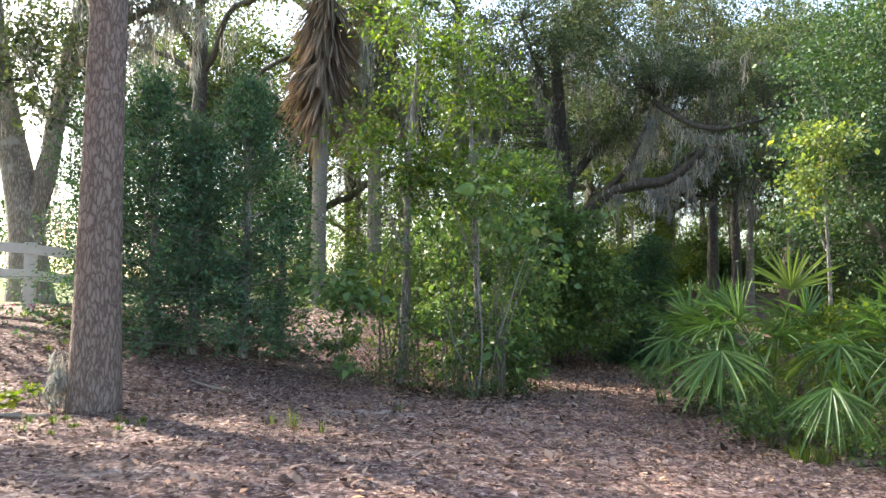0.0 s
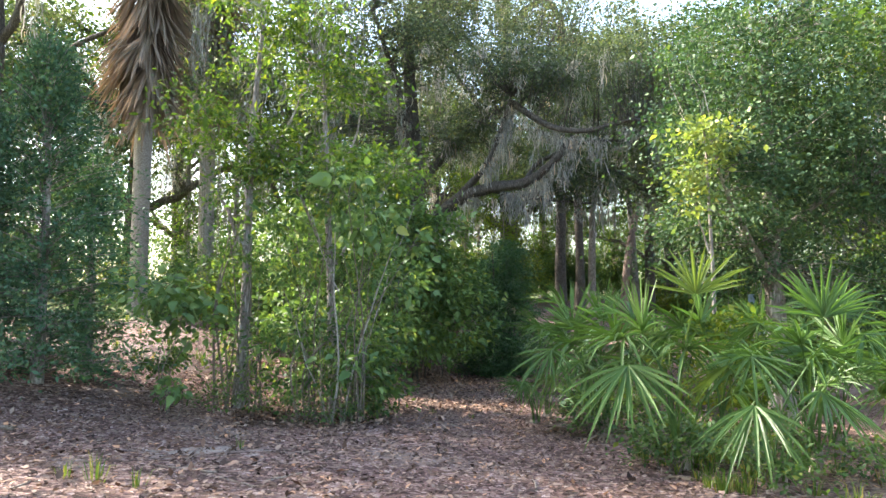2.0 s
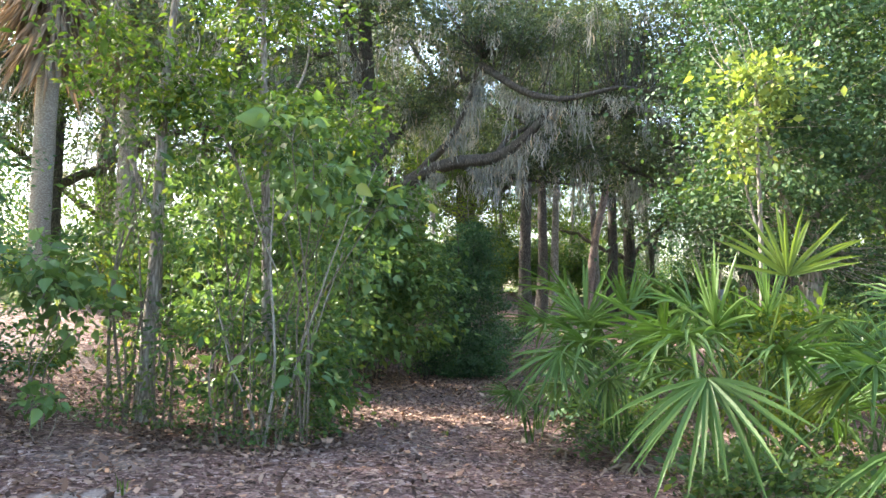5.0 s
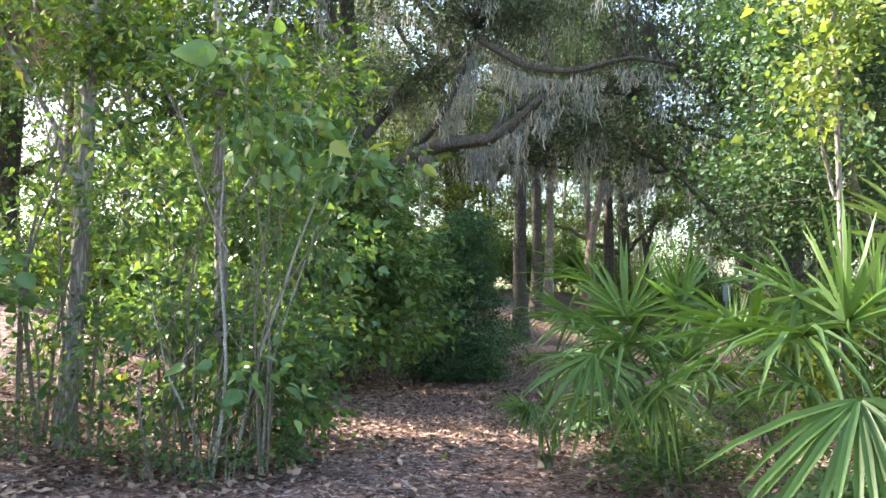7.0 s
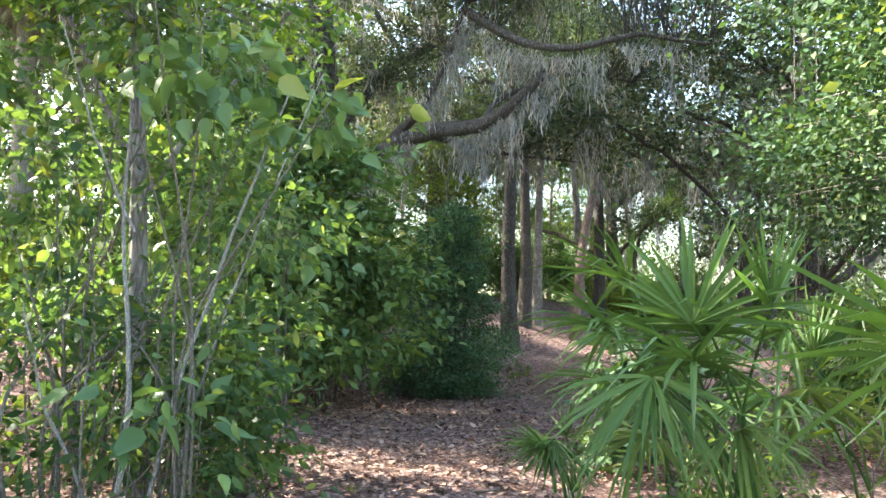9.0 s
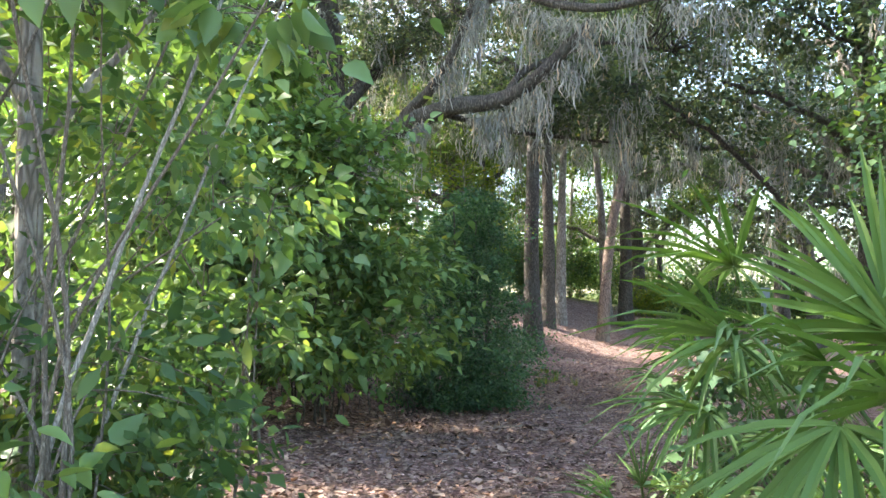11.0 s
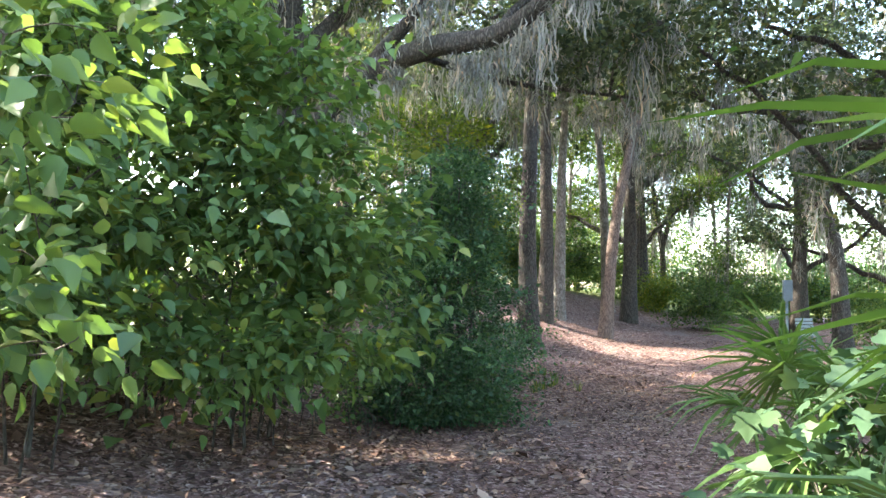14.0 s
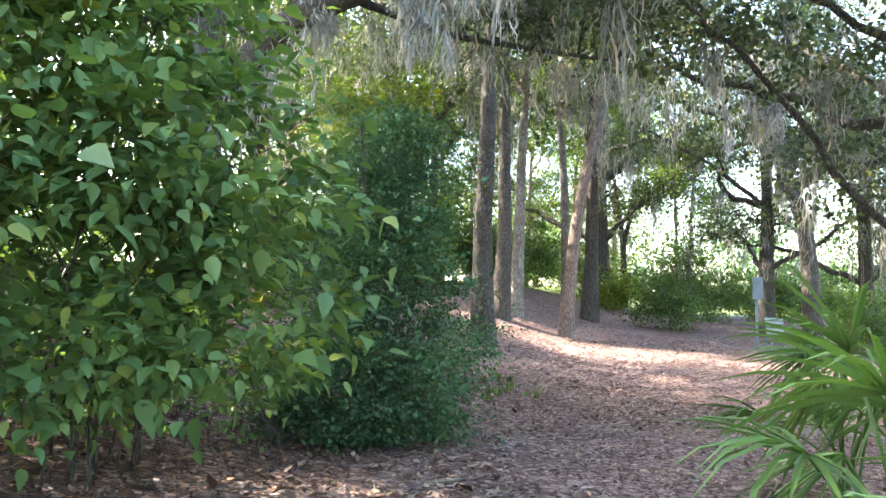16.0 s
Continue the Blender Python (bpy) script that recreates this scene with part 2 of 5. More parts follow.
LEAVES = {
    "slim": ([(0, 0, 0), (0.22, 0.45, 0.05), (0, 1, 0), (-0.22, 0.45, 0.05)], [(0, 1, 2), (0, 2, 3)]),
    "oval": ([(0, 0, 0), (0.34, 0.42, 0.07), (0, 1, -0.04), (-0.34, 0.42, 0.07)], [(0, 1, 2), (0, 2, 3)]),
    "broad": ([(0, 0, 0), (0.27, 0.13, 0.05), (0.36, 0.40, 0.08), (0.22, 0.74, 0.03), (0, 1.15, -0.14), (-0.22, 0.74, 0.03), (-0.36, 0.40, 0.08), (-0.27, 0.13, 0.05), (0, 0.45, -0.03)],
              [(0, 1, 8), (1, 2, 8), (2, 3, 8), (3, 4, 8), (4, 5, 8), (5, 6, 8), (6, 7, 8), (7, 0, 8)]),
    "lance": ([(0, 0, 0), (0.17, 0.28, 0.05), (0.17, 0.6, 0.04), (0, 1, -0.08), (-0.17, 0.6, 0.04), (-0.17, 0.28, 0.05)], [(0, 1, 5), (1, 2, 5), (2, 4, 5), (2, 3, 4)]),
    "lobed": ([(0, 0, 0), (0.3, -0.02, 0.03), (0.47, 0.2, 0.0), (0.33, 0.34, 0.04), (0.5, 0.62, -0.04), (0.24, 0.62, 0.03), (0, 1.0, -0.1), (-0.24, 0.62, 0.03), (-0.5, 0.62, -0.04), (-0.33, 0.34, 0.04), (-0.47, 0.2, 0.0), (-0.3, -0.02, 0.03), (0, 0.4, -0.04)],
              [(0, 1, 12), (1, 2, 12), (2, 3, 12), (3, 4, 12), (4, 5, 12), (5, 6, 12), (6, 7, 12), (7, 8, 12), (8, 9, 12), (9, 10, 12), (10, 11, 12), (11, 0, 12)]),
}


def leaves(pos, size, rng, shape="oval", out=None, droop=0.2, flat=0.6, spread=0.25):
    """Leaves at the given places: out is the way they point, flat how far their faces turn to the sky."""
    tv, tf = LEAVES[shape]
    tv, tf = np.array(tv, float), np.array(tf)
    n = len(pos)
    d = rng.normal(size=(n, 3))
    if out is not None:
        d = d * 0.7 + out
    d[:, 2] -= droop
    d = unit(d)
    up = rng.normal(size=(n, 3)) * (1 - flat) + np.array([0, 0, flat])
    side = unit(np.cross(d, up))
    nor = np.cross(side, d)
    s = size * np.exp(rng.normal(size=n) * spread)
    v = pos[:, None] + s[:, None, None] * (tv[None, :, 0:1] * side[:, None] + tv[None, :, 1:2] * d[:, None] + tv[None, :, 2:3] * nor[:, None])
    f = tf[None] + (np.arange(n) * len(tv))[:, None, None]
    return v.reshape(-1, 3), f.reshape(-1, tf.shape[1])


def clumps_in(blobs, rng):
    """Places of leaf clumps within ellipsoids: blobs are (centre, radii, count)."""
    out, mid = [], []
    for c, r, n in blobs:
        u = unit(rng.normal(size=(n, 3))) * (rng.random((n, 1)) ** 0.45)
        out.append(np.array(c) + u * np.array(r))
        mid.append(np.repeat(np.array([c], float), n, 0))
    return np.concatenate(out), np.concatenate(mid)


def crown_leaves(cl, mid, per, spread, size, rng, shape="oval", droop=0.2, flat=0.55, squash=0.5):
    n = len(cl)
    k = per
    off = np.clip(rng.normal(size=(n, k, 3)), -2, 2) * spread * np.array([1, 1, squash]) * np.exp(rng.normal(size=(n, 1, 1)) * 0.4)
    pos = (cl[:, None] + off).reshape(-1, 3)
    out = unit(off.reshape(-1, 3) + 0.3 * np.repeat(unit(cl - mid), k, 0))
    return leaves(pos, size, rng, shape, out, droop, flat)


def twigs_to(cl, starts, rng, r=0.012, sides=3, sag=0.1):
    b = Bunch()
    for c in cl:
        d = np.linalg.norm(starts - c, axis=1)
        s = starts[np.argmin(d + 0.4 * np.maximum(0, starts[:, 2] - c[2]))]
        m = (s + c) / 2 + rng.normal(size=3) * 0.12 * np.linalg.norm(c - s) + np.array([0, 0, sag])
        line = bend([s, m, c], 5)
        length = np.linalg.norm(c - s)
        b.add(*tube(line, np.linspace(r * (0.7 + 0.35 * length), r * 0.4, 5), sides))
    return b


def moss_strands(anchors, rng, per=14, length=0.8, width=0.011, spread=0.13):
    """Hanging grey moss: ragged tapering bunches of short wavy strands under each anchor."""
    m = len(anchors)
    n = m * per
    long = np.repeat(np.exp(np.clip(rng.normal(size=m), -2, 1.6) * 0.5) * length, per)
    depth = rng.random(n) ** 1.3 * 0.75
    ang = rng.random(n) * 2 * np.pi
    rad = spread * np.sqrt(rng.random(n)) * (1 - 0.85 * depth) * np.repeat(0.6 + 0.9 * rng.random(m), per)
    sway = np.repeat(rng.normal(size=(m, 2)) * 0.12, per, 0)
    a = np.repeat(anchors, per, 0) + np.stack([rad * np.cos(ang) * 1.6 + sway[:, 0] * depth, rad * np.sin(ang) * 1.6 + sway[:, 1] * depth, -depth * long], 1)
    ln = long * (0.16 + 0.26 * rng.random(n))
    face = rng.random(n) * np.pi
    side = np.stack([np.cos(face), np.sin(face), np.zeros(n)], 1) * width * (0.5 + rng.random((n, 1)))
    wob = np.cumsum(rng.normal(size=(n, 4, 3)) * np.array([0.034, 0.034, 0.0]), 1)
    v = np.zeros((n, 8, 3))
    for i, (l, w) in enumerate(((0, 0.4), (0.35, 1.0), (0.7, 0.8), (1.0, 0.1))):
        c = a + wob[:, i] - np.array([0, 0, 1.0]) * (ln * l)[:, None]
        v[:, 2 * i], v[:, 2 * i + 1] = c - side * w, c + side * w
    f = np.array([(0, 1, 3, 2), (2, 3, 5, 4), (4, 5, 7, 6)])[None] + (np.arange(n) * 8)[:, None, None]
    return v.reshape(-1, 3), f.reshape(-1, 4)


def tree(name, at, label, category, trunk, r0, limbs, blobs, leaf_mat, bark, seed, leaf=0.1, per=40, spread=0.35, shape="oval", droop=0.2,
         moss=0, moss_len=0.8, r1=0.35, flare=1.35, group="", twig_r=0.012, flat=0.55, turn=0, sides=12, wander=0.0):
    """A tree: trunk through points above its foot, limbs as lines with a thickness, leaf clumps within blobs."""
    rng = np.random.default_rng(seed)
    root = thing(name, at, label, category, group, turn=turn)
    line = bend(trunk, 18)
    u = np.linspace(0, 1, 18)
    rad = r0 * (1 - (1 - r1) * u) * (1 + (flare - 1) * np.exp(-u * 16))
    line[0, 2] -= 0.25
    b = Bunch().add(*tube(line, rad, sides, 0.05, rng))
    part("trunk", b, bark, root)
    starts = [line[9:]]
    for pts, ra in limbs:
        n = 6 + 3 * len(pts)
        lb = bend(pts, n)
        lb[1:] += np.cumsum(rng.normal(size=(n - 1, 3)) * 0.015 * (1 + 6 * wander), 0)
        part("limb", Bunch().add(*tube(lb, np.linspace(ra, ra * 0.35, n), 9, 0.06, rng)), bark, root)
        starts.append(lb[2:])
    starts = np.concatenate(starts)
    cl, mid = clumps_in(blobs, rng)
    tagged(part("branchwork", twigs_to(cl, starts, rng, twig_r), bark, root), kind="stuff")
    part("crown", Bunch().add(*crown_leaves(cl, mid, per, spread, leaf, rng, shape, droop, flat)), leaf_mat, root)
    if moss:
        low = cl[cl[:, 2] < np.percentile(cl[:, 2], 55)]
        pick = np.concatenate([low[rng.integers(0, len(low), moss)] + rng.normal(size=(moss, 3)) * 0.15, starts[rng.integers(0, len(starts), moss)] - np.array([0, 0, 0.16])])
        tagged(part("moss", Bunch().add(*moss_strands(pick, rng, 44, moss_len)), MOSS, root, "grey hanging Spanish moss"), kind="stuff")
    return root


def limbs_to(top_line, targets, ra, rng):
    """Limbs from a trunk line to the given points, rising first."""
    out = []
    for tx, ty, tz in targets:
        s = min(top_line, key=lambda q: abs(q[2] - (tz - 0.45 * math.hypot(tx - q[0], ty - q[1]))))
        m = ((s[0] + tx) / 2 + rng.normal() * 0.5, (s[1] + ty) / 2 + rng.normal() * 0.5, s[2] * 0.35 + tz * 0.65)
        out.append(([s, m, (tx, ty, tz)], ra * (0.7 + 0.5 * rng.random())))
    return out


# ---- the ground ----
def ground_material():
    m, nt, N, L = material("wood_mulch_ground")
    v = coords(nt)
    warp = tex(nt, "Noise", 14.0, v, Detail=3.0)
    vm = N("ShaderNodeVectorMath")
    vm.operation = "MULTIPLY_ADD"
    L(warp.outputs["Color"], vm.inputs[0])
    vm.inputs[1].default_value = (0.09, 0.09, 0.09)
    L(v, vm.inputs[2])
    chips = []
    for sc, mp in ((34.0, (1, 0.4, 1)), (26.0, (0.42, 1, 1))):
        mapping = N("ShaderNodeMapping")
        mapping.inputs["Scale"].default_value = mp
        mapping.inputs["Rotation"].default_value = (0, 0, 0.6)
        L(vm.outputs[0], mapping.inputs[0])
        chips.append(tex(nt, "Voronoi", sc, mapping.outputs[0]))
    pick0 = tex(nt, "Noise", 5.0, v, Detail=2.0)
    pick = ramp(nt, pick0.outputs[0], [(0.47, (0, 0, 0)), (0.53, (1, 1, 1))])
    cell = mix(nt, pick, chips[0].outputs["Color"], chips[1].outputs["Color"])
    hgt = mix(nt, pick, chips[0].outputs["Distance"], chips[1].outputs["Distance"])
    sep = N("ShaderNodeSeparateColor")
    L(cell, sep.inputs[0])
    mulch = ramp(nt, sep.outputs[0], [(0.0, (0.055, 0.03, 0.026)), (0.35, (0.135, 0.078, 0.066)), (0.7, (0.24, 0.155, 0.135)), (0.93, (0.38, 0.29, 0.26)), (1.0, (0.52, 0.43, 0.39))])
    fine = tex(nt, "Noise", 70.0, v, Detail=6.0, Roughness=0.7)
    mulch = mix(nt, 0.5, mulch, ramp(nt, fine.outputs[0], [(0.28, (0.25, 0.24, 0.24)), (0.72, (1.45, 1.42, 1.42))]), "MULTIPLY")
    # bare sandy soil in patches
    soil_n = tex(nt, "Noise", 0.55, v, Detail=5.0, Roughness=0.6)
    soil_c = ramp(nt, fine.outputs[0], [(0.3, (0.17, 0.14, 0.125)), (0.7, (0.30, 0.26, 0.235))])
    col = mix(nt, ramp(nt, soil_n.outputs[0], [(0.55, (0, 0, 0)), (0.68, (0.7, 0.7, 0.7))]), mulch, soil_c)
    # a worn sandy spot
    sm = N("ShaderNodeMapping")
    sm.inputs["Location"].default_value = (0.9 * 0.5, -10.75 * 1.25, 0)
    sm.inputs["Scale"].default_value = (0.5, 1.25, 0)
    L(v, sm.inputs[0])
    ln = N("ShaderNodeVectorMath")
    ln.operation = "LENGTH"
    L(sm.outputs[0], ln.inputs[0])
    ad = N("ShaderNodeMath")
    ad.operation = "MULTIPLY_ADD"
    L(pick0.outputs[0], ad.inputs[0])
    ad.inputs[1].default_value = 1.2
    L(ln.outputs["Value"], ad.inputs[2])
    col = mix(nt, ramp(nt, ad.outputs[0], [(0.75, (0.8, 0.8, 0.8)), (1.0, (0, 0, 0))]), col, ramp(nt, fine.outputs[0], [(0.3, (0.24, 0.21, 0.19)), (0.7, (0.40, 0.37, 0.34))]))
    # broad tone changes
    tone = tex(nt, "Noise", 0.9, v, Detail=4.0)
    col = mix(nt, 0.6, col, ramp(nt, tone.outputs[0], [(0.3, (0.72, 0.66, 0.64)), (0.7, (1.15, 1.1, 1.06))]), "MULTIPLY")
    # grass away from the path
    xyz = N("ShaderNodeSeparateXYZ")
    L(v, xyz.inputs[0])

    def line(a, b, c):
        m1, m2 = N("ShaderNodeMath"), N("ShaderNodeMath")
        m1.operation = m2.operation = "MULTIPLY_ADD"
        L(xyz.outputs[0], m1.inputs[0])
        m1.inputs[1].default_value, m1.inputs[2].default_value = a, c
        L(xyz.outputs[1], m2.inputs[0])
        m2.inputs[1].default_value = b
        L(m1.outputs[0], m2.inputs[2])
        return m2.outputs[0]

    far = N("ShaderNodeMath")
    far.operation = "MAXIMUM"
    L(line(-0.75 * 0.4, 0.66 * 0.4, -6.9), far.inputs[0])
    L(line(0.0, 0.12, -5.4), far.inputs[1])
    edge = N("ShaderNodeMath")
    edge.operation = "ADD"
    L(far.outputs[0], edge.inputs[0])
    L(soil_n.outputs[0], edge.inputs[1])
    gmask = ramp(nt, edge.outputs[0], [(0.4, (0, 0, 0)), (0.95, (1, 1, 1))])
    gcol = ramp(nt, fine.outputs[0], [(0.25, (0.06, 0.085, 0.022)), (0.6, (0.12, 0.15, 0.042)), (0.85, (0.21, 0.20, 0.08))])
    col = mix(nt, gmask, col, gcol)
    b = N("ShaderNodeBsdfPrincipled")
    b.inputs["Roughness"].default_value = 0.9
    b.inputs["Specular IOR Level"].default_value = 0.25
    L(col, b.inputs["Base Color"])
    bump = N("ShaderNodeBump")
    bump.inputs["Strength"].default_value, bump.inputs["Distance"].default_value = 1.0, 0.03
    L(mix(nt, 0.35, sep.outputs[1], fine.outputs[0]), bump.inputs["Height"])
    L(bump.outputs[0], b.inputs["Normal"])
    L(b.outputs[0], N("ShaderNodeOutputMaterial").inputs[0])
    return m


def axis(lo, fine_lo, fine_hi, hi, step):
    a = np.arange(fine_lo, fine_hi + step / 2, step)
    below = fine_lo - np.geomspace(0.6, fine_lo - lo, 26)[::-1]
    above = fine_hi + np.geomspace(0.6, hi - fine_hi, 26)
    return np.concatenate([below, a, above])


def build_ground():
    xs, ys = axis(-900, -16, 30, 900, 0.22), axis(-900, -4, 46, 1400, 0.22)
    gx, gy = np.meshgrid(xs, ys)
    rng = np.random.default_rng(3)
    gz = land(gx, gy) + rng.normal(size=gx.shape) * 0.008
    v = np.stack([gx, gy, gz], -1).reshape(-1, 3)
    i = np.arange(len(xs) * len(ys)).reshape(len(ys), len(xs))
    f = np.stack([i[:-1, :-1], i[:-1, 1:], i[1:, 1:], i[1:, :-1]], -1).reshape(-1, 4)
    ob = part("ground", mesh_of("ground", v, f, True), ground_material())
    tagged(ob, "brown wood-chip and leaf-strewn ground with bare sandy patches", "ground", kind="structure")


build_ground()


def scatter(n, x0, x1, y0, y1, rng, keep=None):
    x, y = rng.uniform(x0, x1, n), rng.uniform(y0, y1, n)
    if keep is not None:
        k = keep(x, y)
        x, y = x[k], y[k]
    return np.stack([x, y, land(x, y)], 1)


def build_litter():
    """Wood chips and dry leaves lying loose on the ground."""
    rng = np.random.default_rng(5)
    p = np.concatenate([scatter(62000, -7, 9, 5.5, 17, rng), scatter(46000, -2, 12, 15, 27, rng), scatter(12000, -8, 26, 20, 42, rng), scatter(24000, 5, 19, 22, 33, rng)])
    p[:, 2] += 0.012 + rng.random(len(p)) * 0.012
    d = rng.normal(size=p.shape) * np.array([1, 1, 0.12])
    b = Bunch()
    half = rng.random(len(p)) < 0.55
    b.add(*leaves(p[half], 0.055, rng, "slim", unit(d[half]) * 3, 0.0, 0.93, 0.4))
    b.add(*leaves(p[~half], 0.05, rng, "oval", unit(d[~half]) * 3, 0.0, 0.85, 0.35))
    q = np.concatenate([scatter(5000, -1, 6.5, 14.5, 22, rng), scatter(1200, -4, 4, 7, 13, rng), scatter(1500, -0.8, 1.6, 12.7, 14.4, rng)])
    q[:, 2] += 0.02 + rng.random(len(q)) * 0.02
    b.add(*leaves(q, 0.068, rng, "oval", unit(rng.normal(size=q.shape) * np.array([1, 1, 0.25])) * 3, 0.0, 0.8, 0.3))
    ob = part("leaf_litter", b, LITTER)
    tagged(ob, "loose brown wood chips and dry curled leaves on the path", "leaf litter", kind="stuff")


build_litter()


def fallen_stick(x, y, length, r, turn, seed):
    rng = np.random.default_rng(seed)
    n = 7
    u = np.linspace(-0.5, 0.5, n) * length
    px, py = x + u * math.cos(turn), y + u * math.sin(turn)
    pts = np.stack([px, py, land(px, py) + r * 0.7], 1) + np.cumsum(rng.normal(size=(n, 3)) * length * 0.012 * np.array([1, 1, 0.1]), 0)
    b = Bunch().add(*tube(pts, np.linspace(r, r * 0.5, n), 6, 0.1, rng))
    if length > 0.5:
        k = pts[3]
        b.add(*tube(bend([k, k + np.array([0.12 * length, 0.18 * length, 0.02])], 4), np.linspace(r * 0.6, r * 0.2, 4), 5))
    tagged(part("fallen_stick", b, DEAD_WOOD), "dry bare fallen stick lying on the wood chips", "stick", "fallen sticks")


def build_sticks():
    rng = np.random.default_rng(9)
    for i in range(46):
        x, y = rng.uniform(-4, 7), rng.uniform(6.5, 26)
        fallen_stick(x, y, rng.uniform(0.25, 1.0), rng.uniform(0.006, 0.016), rng.uniform(0, 3.14), 100 + i)
    fallen_stick(-5.0, 9.0, 0.9, 0.04, 0.2, 60)
    fallen_stick(-3.6, 12.2, 0.9, 0.03, 2.6, 61)


build_sticks()


def blades(b, x, y, n, h, rng):
    base = np.array([x, y, ground_z(x, y)])
    for i in range(n):
        a, tilt = rng.uniform(0, 6.28), rng.uniform(0.05, 0.8)
        hh = h * rng.uniform(0.5, 1.1)
        d = np.array([math.cos(a), math.sin(a), 0])
        p = base + d * rng.uniform(0, 0.09) * (0.5 + 2 * h)
        pts = [p, p + d * hh * tilt * 0.35 + np.array([0, 0, hh * 0.6]), p + d * hh * tilt + np.array([0, 0, hh * (0.95 - 0.5 * tilt)])]
        side = np.array([-d[1], d[0], 0]) * 0.006
        v = np.array([pts[0] - side, pts[0] + side, pts[1] - side * 0.8, pts[1] + side * 0.8, pts[2] - side * 0.1, pts[2] + side * 0.1])
        b.add(v, np.array([(0, 1, 3, 2), (2, 3, 5, 4)]))


def grass_tuft(x, y, n, h, seed):
    b = Bunch()
    blades(b, x, y, n, h, np.random.default_rng(seed))
    tagged(part("grass_tuft", b, GRASS_BLADE), "small tuft of green grass on bare ground", "grass", "grass tufts", "stuff")


def build_tufts():
    rng = np.random.default_rng(17)
    for x, y, n, h in ((-1.75, 9.3, 16, 0.3), (-2.05, 9.5, 10, 0.24), (-1.35, 9.0, 12, 0.22), (-3.7, 9.0, 14, 0.12), (-4.3, 8.7, 18, 0.14), (-0.55, 10.9, 8, 0.16),
                       (4.1, 9.9, 22, 0.26), (4.3, 9.3, 30, 0.3), (3.9, 8.4, 30, 0.3), (4.4, 7.4, 30, 0.3), (2.9, 13.9, 8, 0.1), (2.4, 14.6, 8, 0.12)):
        grass_tuft(x, y, n, h, int(x * 100 + y * 37) % 9999)
    b = Bunch()
    for n, x0, x1, y0, y1, h0, h1 in ((60, 3.9, 6.2, 6.6, 11.5, 0.15, 0.36), (70, -6, 0, 17, 24, 0.12, 0.35), (40, 7.4, 9.6, 24.5, 28.5, 0.1, 0.28), (24, -6, -3.2, 8.2, 9.4, 0.05, 0.13), (40, -10, -6, 12, 16, 0.08, 0.2)):
        for i in range(n):
            blades(b, rng.uniform(x0, x1), rng.uniform(y0, y1), 20, rng.uniform(h0, h1), rng)
    tagged(part("grass", b, GRASS_BLADE), "sparse green and straw-coloured grass along the path edges", "grass", kind="stuff")


build_tufts()


# ---- fan palms ----
UP = np.array([0.0, 0.0, 1.0])


def fan_blade(b, hub, axis_way, face, blade, spread_deg, count, droop, width, rng):
    """The fan of one palm leaf: folded fingers from the hub, grown together at their feet and hanging at their tips."""
    ax = unit(np.asarray(axis_way, float))
    side = unit(np.cross(ax, np.asarray(face, float)))
    up = np.cross(side, ax)
    fan_v, fan_f = [], []
    stations = ((0.02, 0.4), (0.12, 0.75), (0.4, 1.0), (0.72, 0.75), (1.0, 0.05))
    k = len(stations)
    for i in range(count):
        a = radians(spread_deg) * (i / (count - 1) - 0.5) + rng.normal() * 0.06
        ln = blade * (0.72 + 0.28 * math.cos(a * 0.7)) * rng.uniform(0.75, 1.08)
        d = unit(ax * math.cos(a) + side * math.sin(a) + up * (rng.normal() * 0.2 + 0.2 * math.cos(a)))
        w = unit(np.cross(d, up))
        nor = np.cross(w, d)
        dr = droop * rng.uniform(0.4, 1.7)
        o = len(fan_v)
        for s, ww in stations:
            c = hub + d * ln * s - UP * dr * ln * s ** 2.4
            half = w * width * ww * 0.5
            fan_v += [c - half + nor * width * 0.26 * ww, c - nor * width * 0.12 * ww, c + half + nor * width * 0.26 * ww]
        for j in range(k - 1):
            q = o + 3 * j
            fan_f += [(q, q + 1, q + 4, q + 3), (q + 1, q + 2, q + 5, q + 4)]
        if i:
            fan_f.append((o - 3 * k + 1, o - 3 * k + 4, o + 4, o + 1))
    b.add(np.array(fan_v), np.array(fan_f))


def fan_frond(seed, petiole, blade, droop, spread_deg=250, count=22, width=0.03, mat=None):
    """One fan leaf on a stalk that leans out along +x."""
    rng = np.random.default_rng(seed)
    n = 7
    u = np.linspace(0, 1, n)
    stalk = np.stack([petiole * 0.62 * u ** 1.25, 0.02 * np.sin(3 * u), petiole * (0.82 * u - 0.12 * u ** 2)], 1)
    b = Bunch().add(*tube(stalk, np.linspace(0.012, 0.007, n), 5))
    ax = unit(stalk[-1] - stalk[-2])
    fan_blade(b, stalk[-1], ax, np.cross(ax, (0.0, 1.0, 0.0)), blade, spread_deg, count, droop, width, rng)
    me = b.mesh("frond", False)
    me.materials.append(mat or FAN_LEAF)
    return me


FRONDS = [fan_frond(40 + i, 0.95 + 0.12 * (i % 3), 0.68 + 0.06 * (i % 2), d, 200 + 14 * i, 21, 0.036) for i, d in enumerate((0.1, 0.22, 0.36, 0.5, 0.15, 0.75))]
HANGING = [fan_frond(80 + i, 0.4, 1.0, 0.02, 26 + 8 * i, 9, 0.055, DEAD_FAN) for i in range(3)]
DEAD = [fan_frond(70 + i, 0.6, 0.6, 0.8, 150, 12, 0.035, DEAD_FAN) for i in range(2)]
